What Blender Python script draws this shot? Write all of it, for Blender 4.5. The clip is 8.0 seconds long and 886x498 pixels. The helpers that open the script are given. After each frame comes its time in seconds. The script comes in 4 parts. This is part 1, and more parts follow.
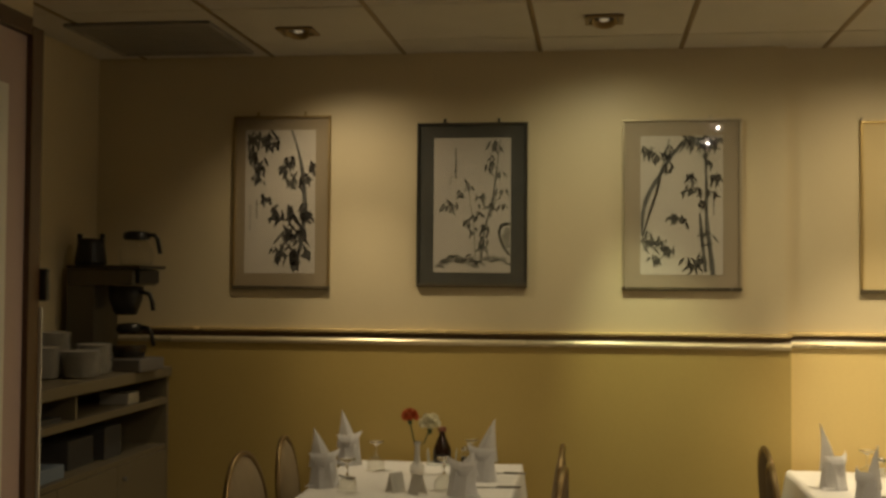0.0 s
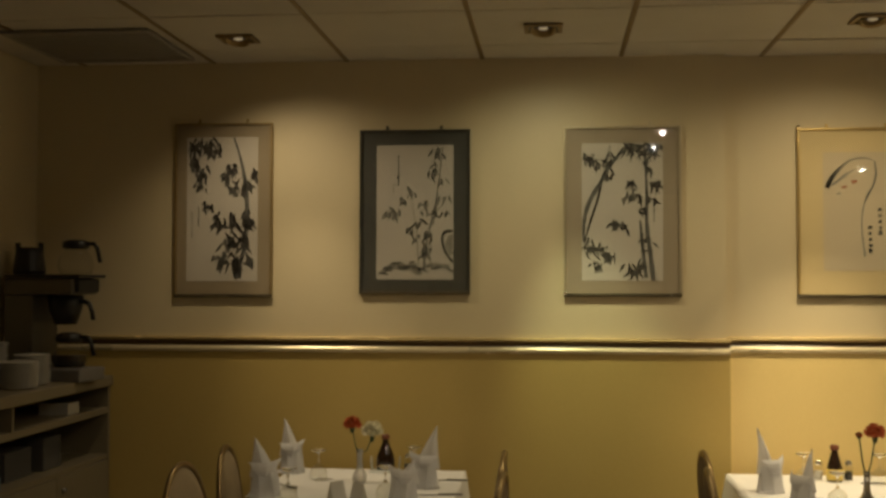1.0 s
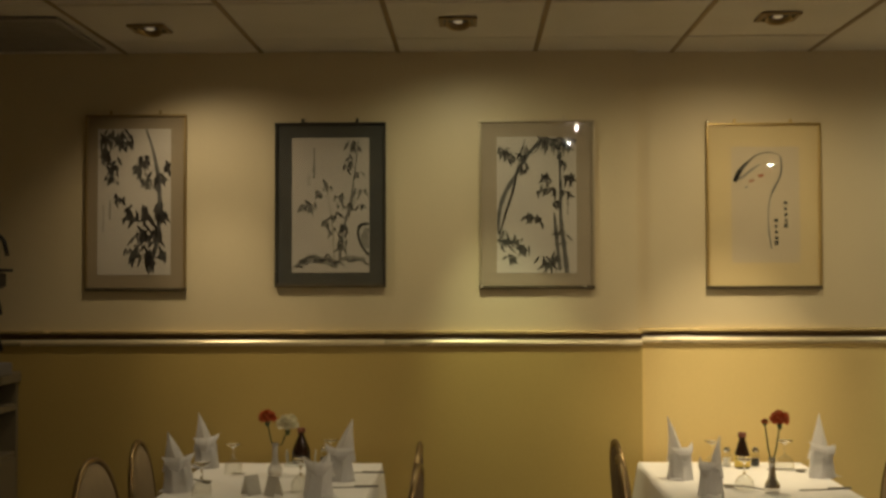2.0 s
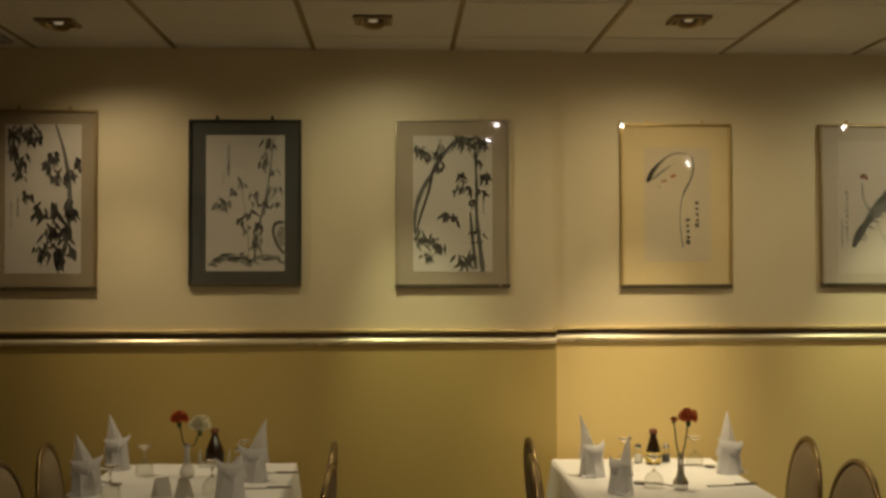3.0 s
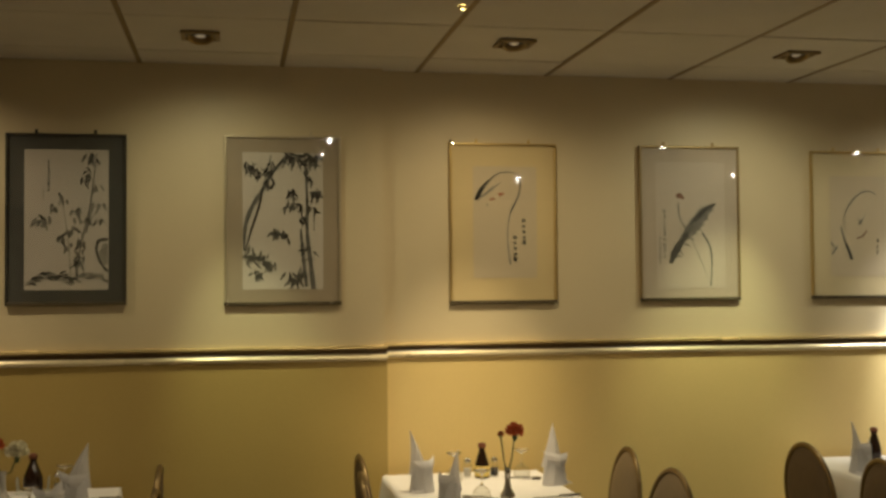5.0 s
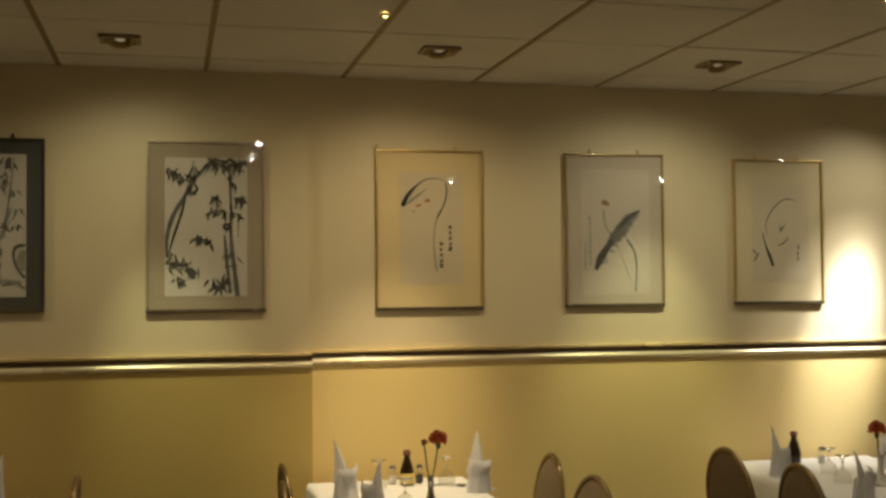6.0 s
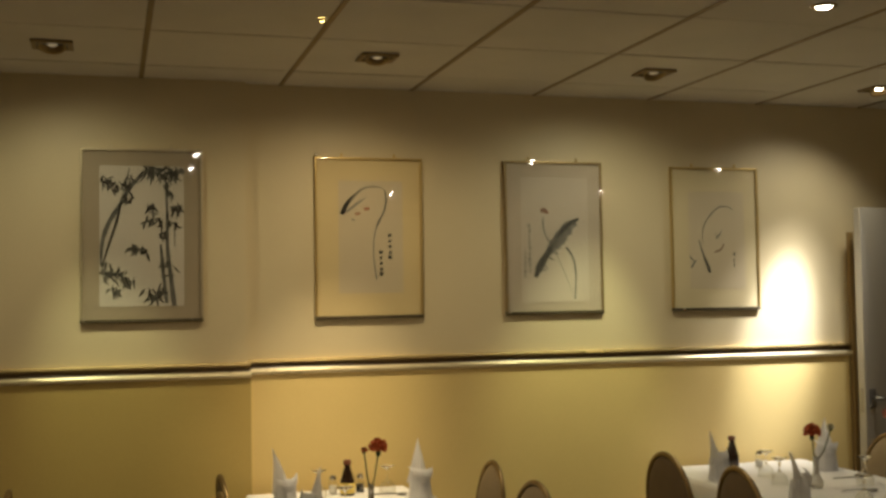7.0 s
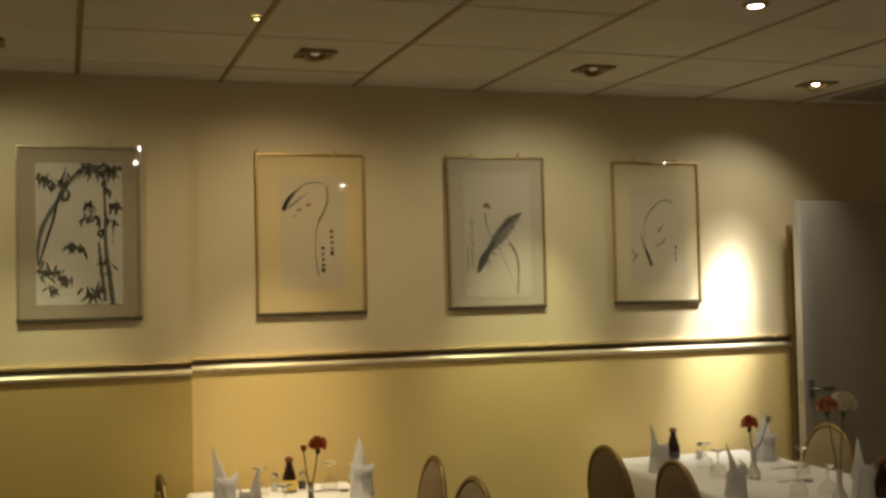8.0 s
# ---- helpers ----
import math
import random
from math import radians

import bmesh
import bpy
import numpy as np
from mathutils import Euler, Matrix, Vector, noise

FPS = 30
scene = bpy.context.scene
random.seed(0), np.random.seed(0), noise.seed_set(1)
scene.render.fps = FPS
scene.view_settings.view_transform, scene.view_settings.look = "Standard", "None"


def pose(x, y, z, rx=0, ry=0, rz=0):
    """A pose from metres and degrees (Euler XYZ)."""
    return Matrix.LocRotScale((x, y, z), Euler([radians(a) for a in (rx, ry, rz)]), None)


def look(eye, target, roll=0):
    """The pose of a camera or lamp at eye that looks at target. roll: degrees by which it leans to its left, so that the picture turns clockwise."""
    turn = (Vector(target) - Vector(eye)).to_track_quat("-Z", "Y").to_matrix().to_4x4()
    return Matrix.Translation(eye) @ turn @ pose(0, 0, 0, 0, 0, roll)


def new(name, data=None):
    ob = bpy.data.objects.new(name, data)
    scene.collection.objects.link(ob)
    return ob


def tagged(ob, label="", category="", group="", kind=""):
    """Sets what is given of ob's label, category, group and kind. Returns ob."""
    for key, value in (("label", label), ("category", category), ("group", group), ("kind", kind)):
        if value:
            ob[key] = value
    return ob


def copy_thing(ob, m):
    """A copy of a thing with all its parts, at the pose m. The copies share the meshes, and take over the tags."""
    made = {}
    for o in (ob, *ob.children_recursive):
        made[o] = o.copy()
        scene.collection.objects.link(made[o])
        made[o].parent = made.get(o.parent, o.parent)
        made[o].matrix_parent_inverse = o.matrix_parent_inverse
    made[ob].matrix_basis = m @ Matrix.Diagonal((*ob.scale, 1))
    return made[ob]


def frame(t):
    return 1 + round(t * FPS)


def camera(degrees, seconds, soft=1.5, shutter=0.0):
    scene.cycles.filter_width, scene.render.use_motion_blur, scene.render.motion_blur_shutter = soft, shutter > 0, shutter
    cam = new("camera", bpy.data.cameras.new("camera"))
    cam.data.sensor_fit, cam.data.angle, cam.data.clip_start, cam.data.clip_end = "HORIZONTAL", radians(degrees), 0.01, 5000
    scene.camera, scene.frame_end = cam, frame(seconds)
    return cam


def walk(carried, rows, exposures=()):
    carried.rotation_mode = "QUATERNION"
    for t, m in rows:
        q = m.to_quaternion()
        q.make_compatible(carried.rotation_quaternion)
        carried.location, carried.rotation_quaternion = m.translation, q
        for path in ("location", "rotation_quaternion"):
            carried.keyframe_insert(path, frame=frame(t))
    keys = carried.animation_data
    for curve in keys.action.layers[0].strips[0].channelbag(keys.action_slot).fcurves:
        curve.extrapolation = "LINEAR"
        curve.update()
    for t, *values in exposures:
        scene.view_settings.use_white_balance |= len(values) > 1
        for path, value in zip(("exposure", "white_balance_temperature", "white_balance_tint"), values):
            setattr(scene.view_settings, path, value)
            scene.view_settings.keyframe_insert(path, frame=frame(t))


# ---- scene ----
cam = camera(42.82, 8.0, soft=3.0)
EYE = 1.5
# seconds, yaw, pitch, roll, and the small sway of the place it is held at
ROWS = [
    (0.0, 7.687, 1.798, 0.437, 0.000, 0.000, 0.000),
    (0.5, 6.350, 1.826, 0.031, -0.002, 0.004, 0.001),
    (1.0, 5.526, 1.887, 0.103, 0.063, -0.001, 0.024),
    (1.5, 3.579, 1.902, 0.001, 0.066, -0.009, 0.004),
    (3.0, -2.216, 1.317, -0.099, 0.130, -0.011, 0.035),
    (3.5, -3.719, 1.493, -0.012, 0.157, -0.021, 0.052),
    (4.0, -5.256, 1.784, -0.090, 0.193, -0.036, 0.051),
    (4.5, -8.078, 1.884, -0.330, 0.142, -0.031, 0.052),
    (6.0, -13.573, 1.834, -0.414, 0.213, -0.033, 0.089),
    (6.5, -14.968, 2.305, -0.640, 0.231, -0.032, 0.079),
    (7.0, -16.481, 2.629, -0.880, 0.229, -0.025, 0.052),
    (7.5, -17.210, 2.072, -0.940, 0.285, -0.052, 0.083),
    (8.0, -18.531, 1.979, -1.270, 0.302, -0.054, 0.085),
]
walk(cam, [(t, pose(x, y, EYE + z, 0, 0, yaw) @ pose(0, 0, 0, 90 + pitch) @ pose(0, 0, 0, 0, 0, roll))
           for t, yaw, pitch, roll, x, y, z in ROWS], exposures=[(0.0, 0.14), (1.5, 0.04), (3.5, -0.03), (6.0, -0.06), (8.0, -0.06)])

# ---- plan, in metres ----
CEIL = 2.52
NORTH_L, NORTH_R = 4.905, 4.95      # the wall steps back at the pier's corner
PIER_X = 0.80
WEST, EAST, SOUTH = -2.26, 4.78, -2.6
RAIL = 1.234
GRID_X0, GRID_Y0, TILE = -0.84, 4.04, 0.6

# ---- light: the dark room's own lamps and one added fill ----
world = bpy.data.worlds.new("night")
scene.world = world
world.use_nodes = True
world.node_tree.nodes["Background"].inputs[0].default_value = (0.02, 0.018, 0.015, 1)
world.node_tree.nodes["Background"].inputs[1].default_value = 0.02

WARM, GREENISH, AMBER, WHITE = (1.0, 0.80, 0.51), (1.0, 0.90, 0.57), (1.0, 0.80, 0.48), (1.0, 0.96, 0.90)


def spot(name, at, target, watts, cone, blend, colour, radius=0.03):
    lamp = bpy.data.lights.new(name, "SPOT")
    lamp.energy, lamp.spot_size, lamp.spot_blend, lamp.color, lamp.shadow_soft_size = watts, radians(cone), blend, colour, radius
    ob = new(name, lamp)
    ob.matrix_world = look(at, target)
    return ob


# the five wall washers: fitting x and y, aim of the wide spill, watts, cone, colour,
# aim of the bulb's brighter core, watts, cone, colour, and the glow of the bulb as seen
OLIVE = (0.99, 0.99, 0.57)
WASHERS = [
    (-1.19, 4.40, (-0.80, 4.86, 0.36), 15, 134, WARM, (-0.84, 4.905, 0.85), 21, 48, WARM, 0.15),
    (0.03, 4.32, (0.20, 4.86, 0.36), 11.5, 152, GREENISH, (0.28, 4.905, 0.94), 39, 38, OLIVE, 0.15),
    (1.245, 4.28, (1.20, 4.78, 0.2), 20, 152, AMBER, (1.12, 4.82, 0.45), 85, 52, AMBER, 0.12),
    (2.47, 4.32, (2.36, 4.88, 0.40), 17, 150, (1.0, 0.92, 0.64), (2.36, 4.95, 1.02), 54, 45, OLIVE, 0.12),
    (3.70, 4.44, (3.32, 4.95, 1.05), 17, 116, (1.0, 0.92, 0.72), (3.46, 4.95, 1.36), 330, 25, (0.97, 0.97, 1.0), 14.0),
]
for wx, wy, aim, watts, cone, tint, core, core_watts, core_cone, core_tint, seen in WASHERS:
    spot("wall_washer_lamp", (wx, wy, CEIL - 0.065), aim, watts, cone, 1.0, tint, 0.045)
    spot("washer_core_lamp", (wx, wy, CEIL - 0.065), core, core_watts, core_cone, 1.0, core_tint, 0.05)
# the last bulb is a narrow reflector with a soft ring of light round its beam
spot("washer_ring_lamp", (3.70, 4.44, CEIL - 0.065), (3.40, 4.95, 1.18), 85, 46, 1.0, (1.0, 0.95, 0.86), 0.06)
# ceiling downlights over the room: x, y, watts; (-0.45, -1.0) is an added, unseen fill
DOWNLIGHTS = [(2.52, 3.19, 0), (0.76, 2.52, 31), (1.57, 2.63, 2), (3.04, 2.59, 0), (4.60, 2.40, 0), (0.775, 1.72, 0), (2.62, 0.22, 4), (-0.45, -1.0, 24), (4.42, 0.70, 0)]
for dx, dy, watts in DOWNLIGHTS:
    if watts:
        spot("downlight_lamp", (dx, dy, CEIL - 0.05), (dx, dy, 0), watts, 165, 0.6, WARM, 0.05)

# ---- materials ----


def nodes_of(name):
    m = bpy.data.materials.new(name)
    m.use_nodes = True
    t = m.node_tree
    return m, t.nodes, t.links, t.nodes["Principled BSDF"]


def surface(name, colour, rough=0.6, metal=0.0, vary=0.12, scale=6.0, fine=90.0, bump=0.05, coat=0.0, stretch=(1, 1, 1), sheen=0.0):
    """Paint, wood, cloth or metal: two scales of variation in colour, roughness and relief."""
    m, n, l, b = nodes_of(name)
    co = n.new("ShaderNodeTexCoord")
    mp = n.new("ShaderNodeMapping")
    mp.inputs["Scale"].default_value = stretch
    l.new(co.outputs["Object"], mp.inputs["Vector"])
    big, small = n.new("ShaderNodeTexNoise"), n.new("ShaderNodeTexNoise")
    big.inputs["Scale"].default_value, small.inputs["Scale"].default_value = scale, fine
    big.inputs["Detail"].default_value = small.inputs["Detail"].default_value = 4
    for tex in (big, small):
        l.new(mp.outputs[0], tex.inputs["Vector"])
    mix = n.new("ShaderNodeMix")
    mix.data_type = "FLOAT"
    mix.inputs[0].default_value = 0.35
    l.new(big.outputs[0], mix.inputs[2])
    l.new(small.outputs[0], mix.inputs[3])
    ramp = n.new("ShaderNodeValToRGB")
    ramp.color_ramp.elements[0].position, ramp.color_ramp.elements[1].position = 0.3, 0.7
    ramp.color_ramp.elements[0].color = (*[c * (1 - vary) for c in colour], 1)
    ramp.color_ramp.elements[1].color = (*[min(1, c * (1 + vary * 0.7)) for c in colour], 1)
    l.new(mix.outputs[0], ramp.inputs[0])
    l.new(ramp.outputs[0], b.inputs["Base Color"])
    rr = n.new("ShaderNodeMapRange")
    rr.inputs["To Min"].default_value, rr.inputs["To Max"].default_value = max(0.03, rough - 0.1), min(1, rough + 0.1)
    l.new(big.outputs[0], rr.inputs["Value"])
    l.new(rr.outputs[0], b.inputs["Roughness"])
    b.inputs["Metallic"].default_value, b.inputs["Coat Weight"].default_value, b.inputs["Sheen Weight"].default_value = metal, coat, sheen
    if bump:
        bp = n.new("ShaderNodeBump")
        bp.inputs["Strength"].default_value, bp.inputs["Distance"].default_value = bump, 0.01
        l.new(mix.outputs[0], bp.inputs["Height"])
        l.new(bp.outputs[0], b.inputs["Normal"])
    return m


def glass(name, tint=(0.96, 0.97, 0.95), ior=1.5, gain=0.6):
    """Thin clear glass: see-through, glossier at grazing angles."""
    m, n, l, b = nodes_of(name)
    n.remove(b)
    clear, shine, mix = n.new("ShaderNodeBsdfTransparent"), n.new("ShaderNodeBsdfGlossy"), n.new("ShaderNodeMixShader")
    face, power, scale = n.new("ShaderNodeLayerWeight"), n.new("ShaderNodeMath"), n.new("ShaderNodeMath")
    clear.inputs[0].default_value = (*tint, 1)
    shine.inputs["Roughness"].default_value = 0.02
    power.operation, scale.operation = "POWER", "MULTIPLY_ADD"
    power.inputs[1].default_value = 4.0
    scale.inputs[1].default_value, scale.inputs[2].default_value = gain, ((ior - 1) / (ior + 1)) ** 2
    l.new(face.outputs["Facing"], power.inputs[0])
    l.new(power.outputs[0], scale.inputs[0])
    l.new(scale.outputs[0], mix.inputs[0])
    l.new(clear.outputs[0], mix.inputs[1])
    l.new(shine.outputs[0], mix.inputs[2])
    l.new(mix.outputs[0], n["Material Output"].inputs[0])
    return m


def glow(name, colour, strength):
    m, n, l, b = nodes_of(name)
    b.inputs["Base Color"].default_value = (0.8, 0.75, 0.6, 1)
    b.inputs["Emission Color"].default_value = (*colour, 1)
    b.inputs["Emission Strength"].default_value = strength
    return m


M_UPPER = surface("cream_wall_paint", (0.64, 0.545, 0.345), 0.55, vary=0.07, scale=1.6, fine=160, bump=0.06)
# one dado paint in two tones: dim pier and lit alcove put into colour
M_DADO_SHADED = surface("dado_paint_shaded", (0.47, 0.345, 0.11), 0.55, vary=0.08, scale=1.4, fine=150, bump=0.06)
M_DADO_LIT = surface("dado_paint_lit", (0.74, 0.57, 0.24), 0.55, vary=0.07, scale=1.4, fine=150, bump=0.06)
M_TILE = surface("ceiling_tile", (0.62, 0.58, 0.50), 0.85, vary=0.08, scale=3, fine=220, bump=0.25)
M_TILE_SEAM = surface("ceiling_seam", (0.20, 0.17, 0.125), 0.8)
M_BRASS_BAR = surface("brass_bar", (0.26, 0.185, 0.085), 0.48, metal=0.4, vary=0.2, scale=5, bump=0.02)
M_GOLD = surface("gold_moulding", (0.78, 0.62, 0.32), 0.24, metal=0.7, vary=0.16, scale=9, bump=0.03, stretch=(0.3, 1, 1))
M_CREAM_MOULD = surface("cream_gilt_moulding", (0.74, 0.64, 0.42), 0.3, metal=0.35, vary=0.14, scale=7, bump=0.03, stretch=(0.4, 1, 1))
M_DARK_WOOD = surface("dark_wood", (0.085, 0.042, 0.018), 0.38, vary=0.35, scale=12, fine=70, stretch=(1, 1, 0.15), bump=0.04)
M_POST = surface("brown_wood_post", (0.30, 0.20, 0.08), 0.4, vary=0.25, scale=12, fine=70, stretch=(1, 1, 0.15), bump=0.04)
M_DARK_RAIL = surface("dark_wood_rail", (0.10, 0.058, 0.022), 0.34, vary=0.35, scale=12, fine=70, stretch=(0.12, 1, 1), bump=0.04)
# unseen floor: colour made pale so its bounce brightens the ceiling
M_FLOOR_BOUNCE = surface("carpet", (0.30, 0.24, 0.17), 0.95, vary=0.35, scale=14, fine=300, bump=0.4)
M_DOOR_WHITE = surface("door_paint", (0.42, 0.39, 0.33), 0.45, vary=0.06, scale=3, bump=0.03)
M_DOOR_MAUVE = surface("mauve_door_paint", (0.44, 0.33, 0.29), 0.5, vary=0.06, scale=3, bump=0.03)
M_PALE = surface("pale_panel", (0.72, 0.70, 0.62), 0.5, vary=0.05)
M_CLOTH = surface("white_tablecloth", (0.84, 0.82, 0.80), 0.85, vary=0.05, scale=10, fine=260, bump=0.12, sheen=0.2)
M_NAPKIN = surface("white_napkin", (0.84, 0.83, 0.84), 0.8, vary=0.06, scale=20, fine=300, bump=0.1, sheen=0.2)
M_CHAIR_FABRIC = surface("brown_upholstery", (0.15, 0.105, 0.06), 0.85, vary=0.2, scale=20, fine=400, bump=0.2)
M_CHAIR_FRONT = surface("beige_upholstery", (0.28, 0.215, 0.13), 0.85, vary=0.12, scale=20, fine=400, bump=0.2)
M_CHAIR_METAL = surface("bronze_chair_tube", (0.26, 0.185, 0.09), 0.34, metal=0.9, vary=0.15, scale=10, bump=0.02)
M_LEG = surface("table_leg_wood", (0.16, 0.09, 0.04), 0.45, vary=0.3, scale=14, stretch=(1, 1, 0.2))
# cream laminate and white china, both darkened to stand in for deep shade
M_CABINET = surface("cream_laminate_in_shade", (0.20, 0.168, 0.11), 0.42, vary=0.07, scale=4, bump=0.02)
# shade inside the open shelves, put into the panel's colour
M_CABINET_IN = surface("cabinet_inside_in_shade", (0.045, 0.037, 0.025), 0.7, vary=0.15)
M_CHINA = surface("white_china_in_shade", (0.50, 0.48, 0.43), 0.18, vary=0.05, scale=5, bump=0.0, coat=0.3)
M_CHINA_PALE = surface("pale_china", (0.80, 0.82, 0.78), 0.25, vary=0.05, scale=9, bump=0.0, coat=0.2)
M_STEEL = surface("brushed_steel", (0.30, 0.29, 0.27), 0.4, metal=0.95, vary=0.12, scale=30, stretch=(1, 1, 0.2), bump=0.02)
M_MACHINE = surface("dull_steel_casing", (0.13, 0.12, 0.10), 0.45, metal=0.5, vary=0.12, scale=30, stretch=(1, 1, 0.2), bump=0.02)
M_CHROME = surface("chrome", (0.82, 0.81, 0.78), 0.08, metal=1.0, vary=0.05, bump=0.0)
M_BLACK = surface("black_plastic", (0.016, 0.015, 0.014), 0.35, vary=0.3, bump=0.02)
M_GREY = surface("grey_plastic", (0.16, 0.15, 0.14), 0.5, vary=0.15)
# folder, linen and tin on the shelves: dark tone stands in for shade
M_SHELF_SHADED = surface("shelf_goods_in_shade", (0.075, 0.072, 0.07), 0.7, vary=0.2, scale=18, fine=200)
M_COFFEE = surface("coffee", (0.02, 0.010, 0.005), 0.1, vary=0.1, bump=0)
M_BLUE_PAPER = surface("blue_grey_card", (0.20, 0.25, 0.33), 0.7, vary=0.12)
M_PAPER = surface("white_card", (0.72, 0.70, 0.66), 0.7, vary=0.05)
M_SOY = surface("dark_sauce_glass", (0.022, 0.010, 0.006), 0.08, vary=0.2, bump=0)
M_LABEL = surface("yellow_label", (0.72, 0.55, 0.13), 0.5, vary=0.1)
M_RED_CAP = surface("brown_red_cap", (0.15, 0.045, 0.018), 0.4, vary=0.1)
M_CARNATION_RED = surface("red_carnation", (0.50, 0.095, 0.024), 0.7, vary=0.35, scale=60, bump=0.1)
M_CARNATION_PINK = surface("pink_carnation", (0.50, 0.19, 0.13), 0.7, vary=0.3, scale=60, bump=0.1)
M_CARNATION_CREAM = surface("cream_carnation", (0.70, 0.66, 0.48), 0.7, vary=0.2, scale=60, bump=0.1)
M_STEM = surface("flower_stem", (0.06, 0.09, 0.03), 0.6, vary=0.25)
M_PANE = glass("picture_glass", (0.98, 0.985, 0.975), 1.5)
M_GOBLET = glass("goblet_glass", (0.94, 0.94, 0.91), 1.8, 1.3)
M_CRYSTAL = glass("cut_glass", (0.972, 0.975, 0.965), 1.7, 0.75)


def solid_glass(name, colour, rough, clear):
    m, n, l, b = nodes_of(name)
    b.inputs["Base Color"].default_value = (*colour, 1)
    b.inputs["Roughness"].default_value = rough
    b.inputs["IOR"].default_value = 1.5
    b.inputs["Transmission Weight"].default_value = clear
    return m


M_SOLID = solid_glass("solid_clear_glass", (0.97, 0.97, 0.96), 0.01, 1.0)
M_MILKY = solid_glass("milky_vase_glass", (0.80, 0.78, 0.74), 0.22, 0.45)
M_BULB = glow("lamp_bulb", (1.0, 0.90, 0.74), 90)
M_INK = surface("black_ink", (0.034, 0.028, 0.024), 0.8, vary=0.5, scale=30)
M_INK_GREY = surface("grey_ink", (0.13, 0.125, 0.115), 0.85, vary=0.4, scale=25)
M_INK_PALE = surface("pale_ink_wash", (0.30, 0.28, 0.24), 0.85, vary=0.3, scale=20)
M_INK_RED = surface("red_ink", (0.40, 0.15, 0.08), 0.8, vary=0.3, scale=30)
M_RICE = surface("rice_paper", (0.575, 0.52, 0.445), 0.85, vary=0.05, scale=8, fine=200)
M_RICE_COOL = surface("cool_rice_paper", (0.53, 0.48, 0.42), 0.85, vary=0.05, scale=8, fine=200)
M_RICE_SAGE = surface("pale_sage_paper", (0.53, 0.46, 0.37), 0.85, vary=0.05, scale=8, fine=200)
M_INK_SOFT = surface("soft_grey_wash", (0.20, 0.19, 0.165), 0.85, vary=0.6, scale=40)
M_INK_DEEP = surface("deep_grey_wash", (0.085, 0.08, 0.07), 0.85, vary=0.6, scale=40)
M_INK_BUD = surface("brown_red_wash", (0.26, 0.14, 0.10), 0.85, vary=0.4, scale=40)
M_RICE_GREY = surface("grey_rice_paper", (0.60, 0.505, 0.355), 0.85, vary=0.05, scale=8, fine=200)
M_MAT_TAUPE = surface("taupe_silk_mount", (0.33, 0.26, 0.17), 0.7, vary=0.06, scale=8, fine=300)
M_MAT_SLATE = surface("slate_silk_mount", (0.060, 0.060, 0.054), 0.6, vary=0.12, scale=8, fine=300)
M_MAT_BEIGE = surface("beige_silk_mount", (0.37, 0.30, 0.213), 0.7, vary=0.06, scale=8, fine=300)
M_MAT_CREAM = surface("cream_silk_mount", (0.68, 0.54, 0.29), 0.7, vary=0.06, scale=8, fine=300)
M_MAT_PALE = surface("pale_gold_silk_mount", (0.66, 0.555, 0.345), 0.7, vary=0.06, scale=8, fine=300)
M_MAT_SAGE = surface("sage_silk_mount", (0.479, 0.401, 0.310), 0.7, vary=0.06, scale=8, fine=300)
M_FRAME_GOLD = surface("gold_frame", (0.58, 0.42, 0.17), 0.34, metal=0.6, vary=0.05, scale=10, bump=0.0)
M_FRAME_BRONZE = surface("bronze_frame", (0.36, 0.26, 0.12), 0.36, metal=0.6, vary=0.05, scale=10, bump=0.0)
M_FRAME_SILVER = surface("champagne_frame", (0.58, 0.50, 0.35), 0.34, metal=0.6, vary=0.05, scale=10, bump=0.0)
# bottom frame bars: shade from the light above, put into the colour
M_FRAME_SHADED = surface("frame_bar_in_shade", (0.10, 0.078, 0.045), 0.45, metal=0.3, vary=0.08, scale=10, bump=0.0)
M_FRAME_SLATE = surface("dark_frame", (0.05, 0.048, 0.042), 0.4, metal=0.4, vary=0.2, scale=10)

# ---- mesh helpers ----


def part(name, bm, material, parent=None, label="", smooth=False):
    me = bpy.data.meshes.new(name)
    bmesh.ops.recalc_face_normals(bm, faces=bm.faces)
    bm.to_mesh(me)
    bm.free()
    for p in me.polygons:
        p.use_smooth = smooth
    me.materials.append(material)
    ob = new(name, me)
    if parent is not None:
        ob.parent = parent
    if label:
        ob["label"] = label
    return ob


def thing(name, at, label, category, group="", turn=0.0):
    ob = new(name)
    ob.empty_display_size = 0.05
    ob.matrix_basis = pose(*at, 0, 0, turn)
    return tagged(ob, label, category, group)


def box(bm, x0, x1, y0, y1, z0, z1, bevel=0.0):
    got = bmesh.ops.create_cube(bm, size=1.0, matrix=Matrix.LocRotScale(((x0 + x1) / 2, (y0 + y1) / 2, (z0 + z1) / 2), None, (x1 - x0, y1 - y0, z1 - z0)))
    if bevel:
        edges = list({e for v in got["verts"] for e in v.link_edges})
        bmesh.ops.bevel(bm, geom=edges, offset=bevel, segments=2, affect="EDGES", profile=0.6)
    return bm


def slab(*a, bevel=0.0):
    return box(bmesh.new(), *a, bevel=bevel)


